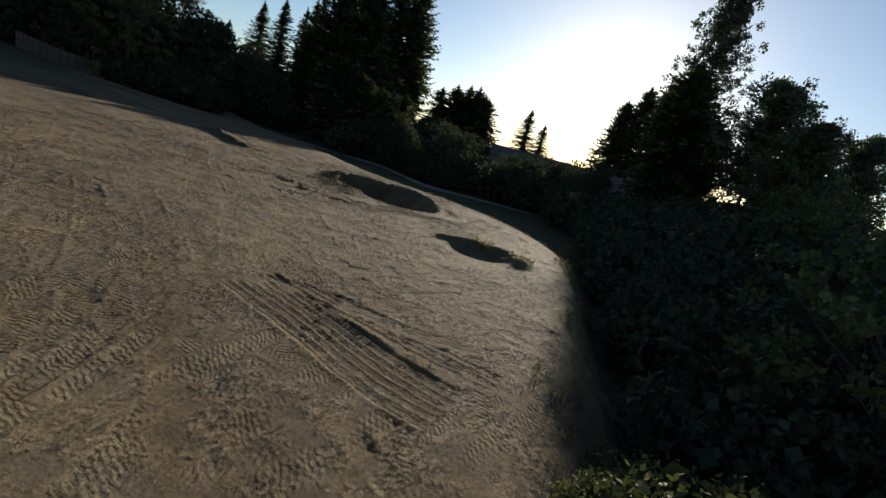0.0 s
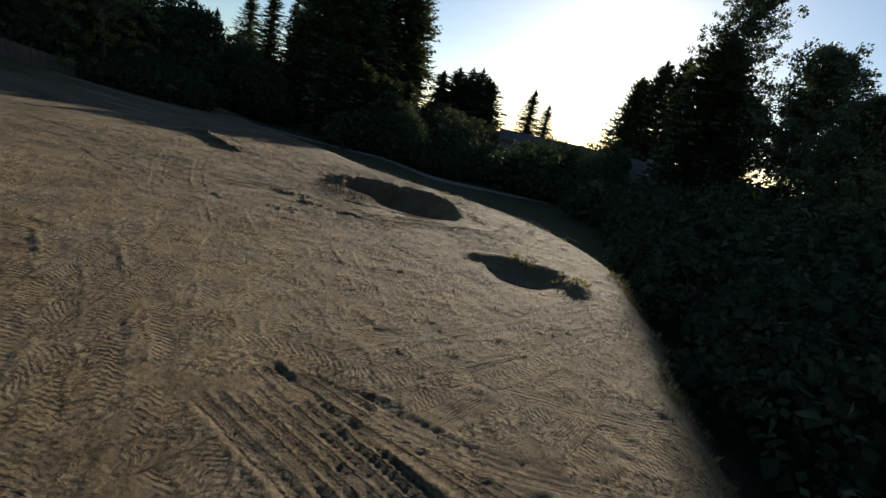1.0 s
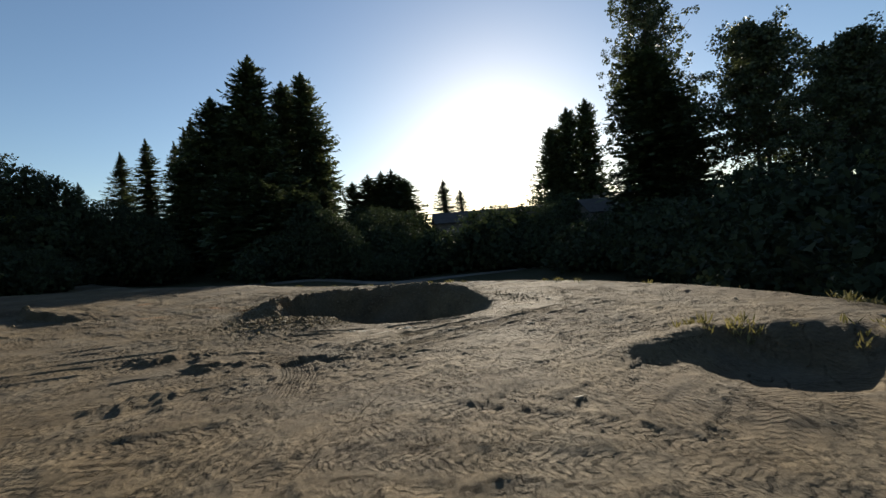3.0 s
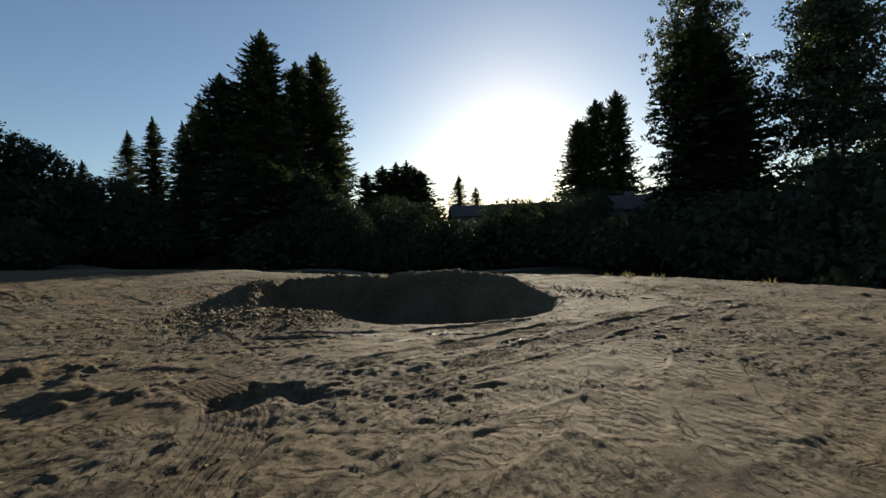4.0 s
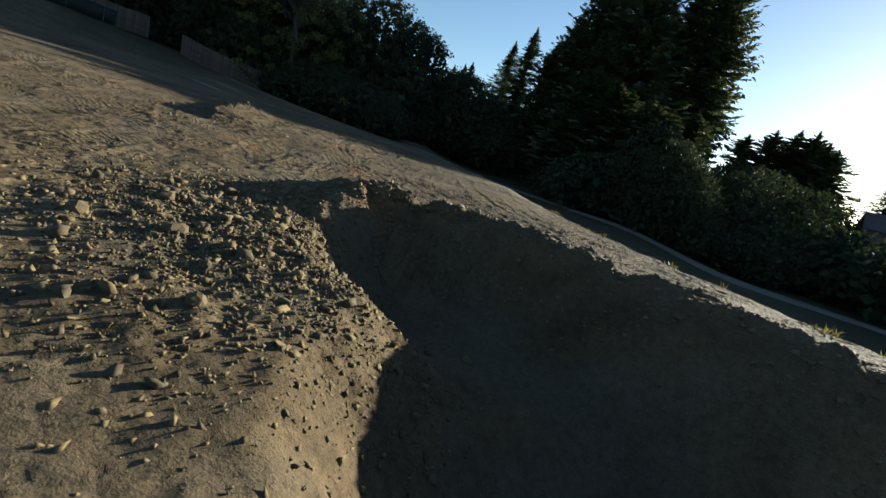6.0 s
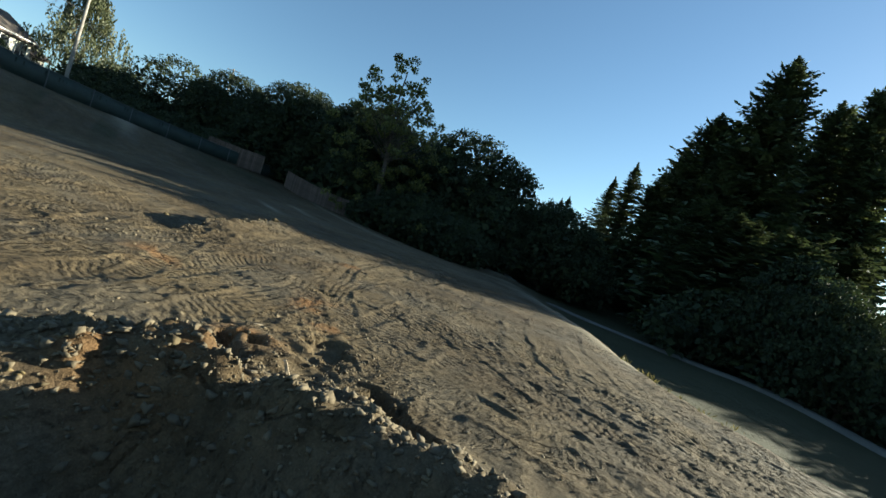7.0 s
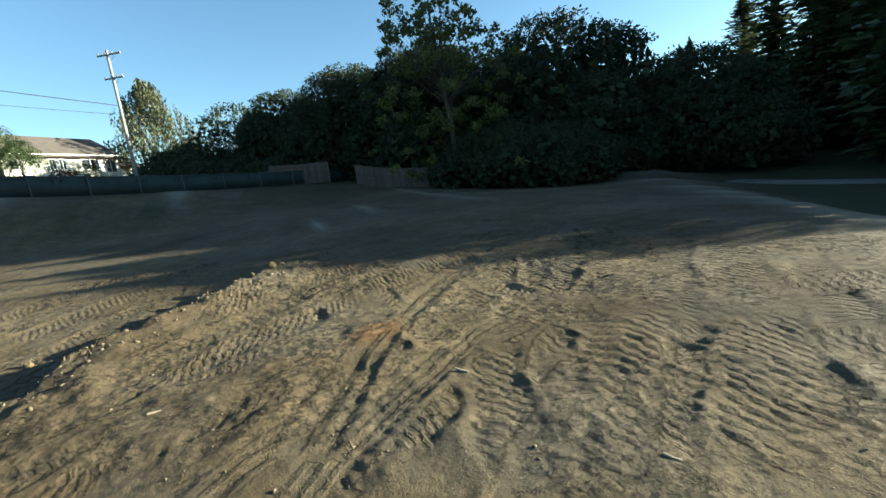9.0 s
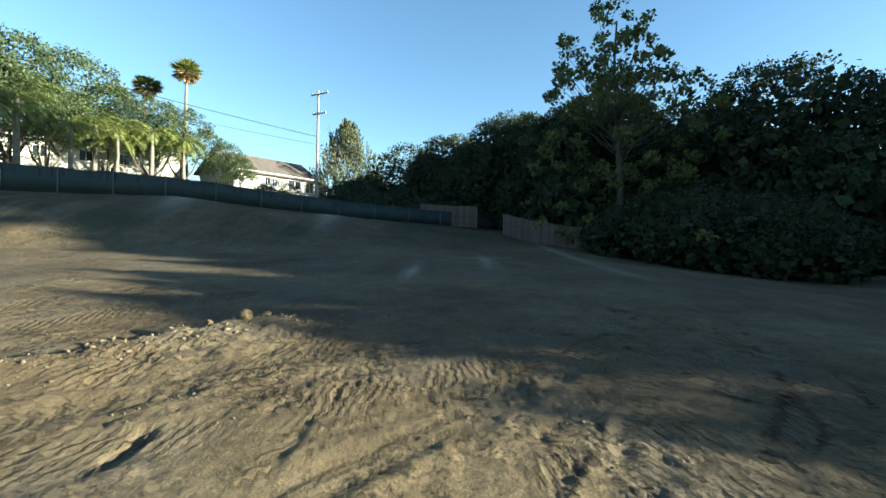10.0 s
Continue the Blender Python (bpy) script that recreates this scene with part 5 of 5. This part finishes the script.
put(fan_palm("tall slender fan palm with a dry leaf skirt", 19.0, 81), -80.6, 0.3, 0, 1.0).scale = (1.25, 1.25, (26.5 - z_at(-80.6, 0.3)) / 19.0)
put(fan_palm("tall fan palm with a browning head", 17.5, 82), -82.0, -6.7, 0, 1.0).scale = (1.25, 1.25, (24.6 - z_at(-82, -6.7)) / 17.5)


def feather_palm(label, seed):
    rng = np.random.default_rng(seed)
    tall = 7.2
    top = tree_root("feather_palm", label, "palm tree", "row of feather palms by the fence")
    zs = np.linspace(-0.3, tall, 7)
    v, f = tube(np.stack([0.2 * np.sin(zs * 0.3), 0 * zs, zs], -1), np.linspace(0.26, 0.17, 7), 9)
    piece("trunk", mesh_from("trunk", v, f, PALE_BARK, True), top)
    c, d, s, L = [], [], [], []
    for k in range(20):
        az, el = k * 2.4 + rng.normal(0, 0.2), rng.uniform(0.1, 1.25)
        w = np.array([math.cos(az) * math.cos(el), math.sin(az) * math.cos(el), math.sin(el)])
        p = np.array([0.2 * math.sin(tall * 0.3), 0, tall])
        for u in range(22):
            w = w + np.array([0, 0, -0.10])
            w /= np.linalg.norm(w)
            p = p + w * 0.17
            a = np.cross(w, [0, 0, 1.0])
            a /= np.linalg.norm(a) + 1e-6
            for side in (-1, 1):
                r = a * side + w * 0.5 + np.array([0, 0, -0.5 - 0.3 * rng.random()])
                size = 0.85 * math.sin(0.35 + 2.5 * u / 22)
                r /= np.linalg.norm(r)
                c.append(p + r * size / 2)
                d.append(r)
                s.append(w + rng.normal(0, 0.2, 3))
                L.append(size)
    L = np.array(L)
    v, f = leaves(np.array(c), np.array(d), np.array(s), L, 0.07 + 0.06 * L)
    piece("crown", mesh_from("crown", v, f, PALM), top)
    return top


def by_bearing(az, far):
    a = radians(az)
    return -16.5 - far * math.sin(a), 39.2 + far * math.cos(a)


queen = feather_palm("feather palm with arching yellow-green fronds", 85)
for k, (az, far, crown) in enumerate(((134.9, 52, 13.6), (131.2, 55, 12.6), (129.4, 60, 14.0), (127.6, 56, 12.4), (124.5, 57, 13.4), (121.4, 58, 13.0), (137.5, 50, 13.0))):
    x, y = by_bearing(az, far)
    size = (crown - z_at(x, y)) / 7.2
    (put if k == 0 else again)(queen, x, y, 47 * k, size)

garden = dome_tree("garden_tree", "large leafy green garden tree in full sun", [(0, 0, 9, 4.4, 4.4, 4.6), (3, 1, 7, 3.4, 3.2, 3.4), (-3, -1, 7.4, 3.4, 3.4, 3.6), (0.6, 3, 6.2, 3.4, 3, 3), (0, -3, 6, 3.4, 3, 3)],
                   2.6, 91, 560, 18, 0.75, 0.25, GARDEN, 0.3, "garden trees across the street")
for k, (az, far, tip) in enumerate(((135.5, 72, 25.5), (131.0, 76, 26.0), (128.2, 74, 22.0), (124.6, 68, 19.8), (121.6, 70, 19.6), (117.2, 62, 14.2), (139.5, 66, 24.0), (115.6, 59, 12.0), (110.2, 70, 10.5), (133.0, 60, 17.0))):
    x, y = by_bearing(az, far)
    size = (tip - z_at(x, y)) / 13.6
    (put if k == 0 else again)(garden, x, y, 77 * k, size)


def weeping_tree(label, seed, tall=15.5):
    rng = np.random.default_rng(seed)
    top = tree_root("weeping_tree", label, "tree")
    lines, ends = limb_lines(rng, (0, 0, -0.3), (0, 0, 1), tall * 0.34, 0.3, 4, 0.34)
    k = tall / max(e[2] for e in ends)
    v, f = joined([tube(p * [1, 1, k], r, 7) for p, r in lines])
    piece("trunk", mesh_from("trunk", v, f, BARK, True), top)
    c = []
    for _ in range(820):
        z, a = tall * rng.uniform(0.30, 1.0), rng.uniform(0, 6.283)
        r = 7.0 * min(1.0, 1.45 * (1.03 - z / tall) ** 0.75) * rng.uniform(0.25, 1.0) ** 0.5 * (0.8 + 0.3 * math.sin(3 * a + z))
        for u in range(int(rng.uniform(5, 15))):
            c.append(np.array([r * math.cos(a), r * math.sin(a), z - 0.2 * u]) + rng.normal(0, 0.11, 3))
    c = np.array(c)
    d = rng.normal(0, 0.35, c.shape) - [0, 0, 1]
    v, f = leaves(c, d, rng.normal(0, 1, c.shape), 0.48, 0.2)
    piece("crown", mesh_from("crown", v, f, WILLOW), top)
    return top


put(weeping_tree("tall weeping tree with hanging pale foliage", 95), -90.7, 21.7, 0, (22.7 - z_at(-90.7, 21.7)) / 15.5)
for x, y, s in ((-84, 26, 1.9), (-79, 28, 1.7), (-88, 27, 2.2), (-74, 30, 1.4), (-72, 24.5, 0.9), (-69, 28, 1.1), (-64, 31, 0.9), (-62, 34, 1.0), (-60, 37.5, 1.0)):
    again(thicket, x, y, 40 * s, s * 0.5, 1.25)


put(bush("small red-leaved tree in front of the house", 64, MAPLE, 0.16, 170, 14, 0.8), -68.5, 17.4, 30, 0.95)


def marker_post(x, y):
    """A slim white post with black bands."""
    top = root("marker_post", "slim white marker post with black bands", "post", (x, y, z_at(x, y)))
    v, f = tube([(0, 0, -0.2), (0, 0, 1.75), (0, 0, 1.8)], [0.07, 0.07, 0.03], 10)
    piece("post", mesh_from("post", v, f, TRIM, True), top)
    for z in (0.55, 1.0, 1.45):
        v, f = tube([(0, 0, z), (0, 0, z + 0.2)], [0.075, 0.075], 10)
        piece("band", mesh_from("band", v, f, RUBBER, True), top)


marker_post(-60.0, 19.8)


def car(at, turn):
    """A pale saloon: lofted body, glazed cabin, wheels."""
    top = root("car", "pale parked saloon car behind the fence", "car", at, turn)
    prof = [(-2.2, 0.35, 0.62), (-2.15, 0.3, 0.85), (-1.2, 0.28, 0.95), (-0.4, 0.28, 0.97), (0.9, 0.28, 0.95), (1.9, 0.3, 0.82), (2.2, 0.35, 0.6)]
    bm = bmesh.new()
    rings = [[bm.verts.new((x, s * w, z)) for s, w, z in ((-1, 0.86, lo), (-1, 0.9, (lo + hi) / 2), (-1, 0.8, hi), (1, 0.8, hi), (1, 0.9, (lo + hi) / 2), (1, 0.86, lo))] for x, lo, hi in prof]
    for a, b in zip(rings, rings[1:]):
        for i in range(6):
            bm.faces.new((a[i], b[i], b[(i + 1) % 6], a[(i + 1) % 6]))
    bm.faces.new(rings[0])
    bm.faces.new(rings[-1][::-1])
    bmesh.ops.recalc_face_normals(bm, faces=bm.faces)
    part("body", bm, CAR_PAINT, top, "", None, True)
    cab = bmesh.new()
    lower, upper = [(-1.5, 0.94), (1.0, 0.94)], [(-0.95, 1.42), (0.35, 1.42)]
    ring = [[cab.verts.new((x, s * w, z)) for x, z in pts for s in (-1, 1)] for pts, w in ((lower, 0.79), (upper, 0.62))]
    (a, b, c, d), (e, f, g, h) = ring
    for q in ((a, c, g, e), (b, f, h, d), (a, e, f, b), (c, d, h, g)):
        cab.faces.new(q)
    bmesh.ops.recalc_face_normals(cab, faces=cab.faces)
    part("window", cab, GLASS, top, "dark car windows")
    part("roof", box(1.34, 1.28, 0.06, (-0.3, 0, 1.44), 0.03), CAR_PAINT, top)
    for x in (-1.35, 1.35):
        for s in (-1, 1):
            v, f = tube([(x, s * 0.66, 0.32), (x, s * 0.68, 0.32), (x, s * 0.86, 0.32), (x, s * 0.88, 0.32)], [0.2, 0.32, 0.32, 0.2], 16)
            wheel = piece("wheel", mesh_from("wheel", v, f, RUBBER, True), top)
            v, f = tube([(x, s * 0.84, 0.32), (x, s * 0.885, 0.32), (x, s * 0.89, 0.32)], [0.19, 0.18, 0.01], 12)
            piece("rim", mesh_from("rim", v, f, STEEL, True), wheel)


car((-64.6, 19.5, z_at(-64.6, 19.5)), 30)


# ---- loose earth, rubble and splinters ----
def hull_faces(points):
    bm = bmesh.new()
    vs = [bm.verts.new(p) for p in points]
    bm.verts.index_update()
    bmesh.ops.convex_hull(bm, input=vs)
    bm.verts.index_update()
    out = np.array([[v.index for v in f.verts] for f in bm.faces])
    bm.free()
    return out


OCTA = np.array([(1, 0, 0), (-1, 0, 0), (0, 1, 0), (0, -1, 0), (0, 0, 1), (0, 0, -1)], float)
OCTA_FACES = hull_faces(OCTA)


def stones(name, xy, size, seed, mat, label, category, sink=0.25, form=OCTA, faces=OCTA_FACES, tumble=0.0):
    """Many angular lumps in one mesh, bedded in the ground."""
    rng = np.random.default_rng(seed)
    n = len(xy)
    z = ground_height(xy[:, 0], xy[:, 1])
    k = len(form)
    shape = (form[None] + rng.normal(0, 0.22, (n, k, 3))) * rng.uniform(0.7, 1.25, (n, k, 1)) * rng.uniform(0.5, 1.15, (n, 1, 3)) * size[:, None, None]
    b = rng.normal(0, tumble, n)[:, None]
    cb, sb = np.cos(b), np.sin(b)
    shape = np.stack([shape[..., 0], shape[..., 1] * cb - shape[..., 2] * sb, shape[..., 1] * sb + shape[..., 2] * cb], -1)
    a = rng.uniform(0, 6.283, n)
    ca, sa = np.cos(a)[:, None], np.sin(a)[:, None]
    v = np.stack([shape[..., 0] * ca - shape[..., 1] * sa, shape[..., 0] * sa + shape[..., 1] * ca, shape[..., 2]], -1)
    v += np.stack([xy[:, 0], xy[:, 1], z + size * sink], -1)[:, None]
    f = (faces[None] + k * np.arange(n)[:, None, None]).reshape(-1, 3)
    tagged(new(name, mesh_from(name, v.reshape(-1, 3), f, mat)), label, category, kind="stuff")


_rng = np.random.default_rng(15)
_n = 90000
_xy = np.stack([_rng.uniform(-24, 5.5, _n), _rng.uniform(3, 43, _n)], -1)
_keep = (fractal(_xy[:, 0], _xy[:, 1], 2.4, 3, 43) + 0.5 * fractal(_xy[:, 0], _xy[:, 1], 0.7, 2, 44) + _rng.uniform(-0.3, 0.3, _n)) > 0.10
_xy = _xy[_keep]
WEDGE = np.array([(1, 0, -0.4), (-0.5, 0.87, -0.4), (-0.5, -0.87, -0.4), (0.25, 0.15, 0.42), (-0.4, -0.1, 0.34)])
stones("earth_clods", _xy, 0.008 + 0.020 * _rng.random(len(_xy)) ** 4, 16, CLOD, "small crumbly clods of dry brown earth", "clods", 0.2, WEDGE, hull_faces(WEDGE))
_n = 15000
_xy = np.stack([_rng.normal(-8.8, 1.3, _n), _rng.normal(29.3, 1.0, _n)], -1)
stones("rubble", _xy, 0.009 + 0.042 * _rng.random(_n) ** 3.5, 17, BROKEN, "spread of tan broken rock and earth", "rubble", 0.12, WEDGE, hull_faces(WEDGE), 0.9)
BLOCK = np.array([(a, b, c) for a in (-1, 1) for b in (-0.8, 0.8) for c in (-0.6, 0.6)]) * 0.75
_n = 1500
_xy = np.stack([_rng.normal(-9.0, 1.05, _n), _rng.normal(29.5, 0.85, _n)], -1)
stones("rubble_blocks", _xy, 0.014 + 0.080 * _rng.random(_n) ** 7, 27, BROKEN, "chunks of broken tan rock on the pit's slope", "rubble", 0.05, BLOCK, hull_faces(BLOCK), 0.7)
_n = 5200
_u = _rng.random(_n)
_c = np.array(CREST)[np.minimum((_u * len(CREST)).astype(int), len(CREST) - 1)]
stones("crest_lumps", _c + _rng.normal(0, 0.45, (_n, 2)), 0.010 + 0.046 * _rng.random(_n) ** 3.5, 18, CLOD, "lumps of dug earth along the pit's raised lip", "clods", 0.1, BLOCK, hull_faces(BLOCK))
_n = 8500
_xy = np.stack([_rng.normal(-10.2, 1.9, _n), _rng.normal(33.9, 1.3, _n)], -1)
_xy = _xy[fractal(_xy[:, 0], _xy[:, 1], 0.9, 3, 93) + _rng.uniform(-0.3, 0.3, _n) > -0.05]
_n = len(_xy)
stones("broken_earth", _xy, 0.008 + 0.036 * _rng.random(_n) ** 3, 28, CLOD, "broken crumbs of earth thrown up beside the pit", "clods", 0.0, WEDGE, hull_faces(WEDGE), 0.8)
_n = 900
_c = np.array(STEP_LINE)[(_rng.random(_n) * len(STEP_LINE)).astype(int)]
stones("step_lumps", _c + _rng.normal(0, 0.4, (_n, 2)), 0.010 + 0.042 * _rng.random(_n) ** 4, 19, CLOD, "lumps of broken earth along the cut edge", "clods", 0.05, BLOCK, hull_faces(BLOCK), 0.8)


_n = 46
_xy = np.concatenate([np.stack([_rng.normal(-4.70, 0.13, _n), _rng.normal(26.66, 0.05, _n)], -1), np.stack([_rng.normal(-6.05, 0.2, 16), _rng.normal(26.82, 0.035, 16)], -1)])
stones("plaster_chips", _xy, 0.016 + 0.034 * _rng.random(len(_xy)) ** 2, 33, CHALK, "pale broken plaster chips on the packed earth", "debris", 0.1, BLOCK * [1, 1, 0.45], hull_faces(BLOCK), 0.2)


def weed_tufts():
    """Dry weeds and seedlings along the pad's eastern edge and the small pit's lip."""
    rng = np.random.default_rng(23)
    rim = np.array([p for p in RIM if 0 < p[1] < 46 and p[0] > -22])
    k = rng.integers(0, len(rim) - 1, 1000)
    u = rng.random((1000, 1))
    xy = rim[k] * (1 - u) + rim[k + 1] * u + rng.normal(0.9, 0.6, (1000, 2))
    lip = np.array([(4.4, 22.0), (4.8, 20.6), (2.2, 22.7)])[rng.integers(0, 3, 60)] + rng.normal(0, 0.5, (60, 2))
    xy = np.concatenate([xy, lip])
    xy = xy[value_noise(xy[:, 0], xy[:, 1], 1.6, 24) > 0.0]
    z = ground_height(xy[:, 0], xy[:, 1])
    n = 11
    base = np.repeat(np.column_stack([xy, z]), n, 0)
    way = rng.normal(0, 0.55, base.shape)
    way[:, 2] = rng.uniform(0.5, 1.3, len(base))
    way /= np.linalg.norm(way, axis=1, keepdims=True)
    size = np.repeat(rng.uniform(0.10, 0.34, len(xy)), n) * rng.uniform(0.5, 1.2, len(base))
    base[:, :2] += rng.normal(0, 0.07, (len(base), 2))
    v, f = leaves(base + way * size[:, None] * 0.48, way, rng.normal(0, 1, base.shape), size, 0.10 * size + 0.012)
    tagged(new("weeds", mesh_from("weeds", v, f, WEED)), "tufts of dry weeds along the edge of the pad", "weeds", kind="stuff")


weed_tufts()


def rock(x, y, size, seed):
    rng = np.random.default_rng(seed)
    bm = bmesh.new()
    bmesh.ops.create_icosphere(bm, subdivisions=2, radius=size)
    stretch = rng.uniform(0.65, 1.15, 3)
    for v in bm.verts:
        n = noise.noise(v.co / size * 1.3 + Vector((seed, 0, 0)))
        v.co = Vector([c * k for c, k in zip(v.co, stretch)]) * (1 + 0.35 * n)
        v.co.z = max(v.co.z, -0.55 * size)
    ob = part("rock", bm, STONE, None, "", pose(x, y, z_at(x, y) + 0.22 * size, 0, 0, rng.uniform(0, 360)))
    tagged(ob, "angular tan rock lying among the rubble", "rock", "loose rocks by the pit")


for k, (x, y, s) in enumerate(((-9.5, 29.9, 0.15), (-9.7, 30.15, 0.10), (-9.1, 30.4, 0.09), (-8.5, 30.1, 0.14), (-10.0, 28.9, 0.11), (-8.9, 28.6, 0.15), (-8.2, 28.6, 0.09), (-9.4, 28.0, 0.13),
                               (-7.9, 29.3, 0.09), (-7.6, 28.3, 0.10), (-10.4, 30.3, 0.09), (-10.8, 29.2, 0.09), (-8.0, 29.9, 0.09))):
    rock(x, y, 0.7 * s, 100 + k)
for k, (x, y, s) in enumerate(((-23.2, 36.1, 0.15), (-23.5, 36.3, 0.10), (-22.9, 35.7, 0.11), (-21.8, 34.0, 0.10), (-22.6, 35.0, 0.09), (-20.9, 32.6, 0.09))):
    rock(x, y, 0.75 * s, 140 + k)


def splinter(x, y, size, turn, tilt=6.0, label="pale splintered piece of wood on the earth"):
    size *= 0.6 if x > -9 else 0.4
    bm = bmesh.new()
    n = 6
    rings = []
    rng = random.Random(int(1000 * (x + 50)))
    for i in range(n):
        u = i / (n - 1)
        w, h = 0.10 * size * (1 - 0.6 * abs(u - 0.4)) * rng.uniform(0.7, 1.2), 0.05 * size
        y0 = 0.05 * size * math.sin(u * 3 + x)
        rings.append([bm.verts.new((size * (u - 0.5), y0 + a * w, b * h)) for a, b in ((-1, -1), (1, -1), (0.8, 1), (-0.7, 1))])
    for a, b in zip(rings, rings[1:]):
        for i in range(4):
            bm.faces.new((a[i], b[i], b[(i + 1) % 4], a[(i + 1) % 4]))
    bm.faces.new(rings[0])
    bm.faces.new(rings[-1][::-1])
    bmesh.ops.recalc_face_normals(bm, faces=bm.faces)
    ob = part("wood_splinter", bm, SPLINTER, None, "", pose(x, y, z_at(x, y) + 0.05 * size, 0, tilt, turn))
    tagged(ob, label, "wood", "scattered wood splinters")


for x, y, size, turn in ((-3.48, 25.7, 0.32, 70), (-1.1, 25.7, 0.4, -20), (-3.2, 25.3, 0.2, 30), (-5.3, 26.1, 0.22, 10), (0.7, 29.4, 0.5, -30), (3.0, 18.7, 0.6, 15), (5.6, 26.2, 0.45, 40), (6.2, 22.4, 0.5, -10),
                         (4.6, 23.0, 0.4, 60), (-2.0, 19.9, 0.35, 20), (-4.66, 10.4, 0.22, 80), (-7.0, 9.7, 0.3, 65), (-12.2, 33.4, 0.34, 100), (-10.9, 36.2, 0.22, 80), (-14.9, 38.6, 0.3, 20),
                         (-13.2, 38.2, 0.26, 150), (-16.9, 37.9, 0.4, 40), (-17.8, 34.9, 0.3, 110), (2.9, 24.3, 0.45, 10), (1.8, 27.9, 0.4, 80)):
    splinter(x, y, size, turn)
splinter(-10.7, 33.4, 0.75, 70, 62, "curled dry tan leaf stalk standing in the earth")
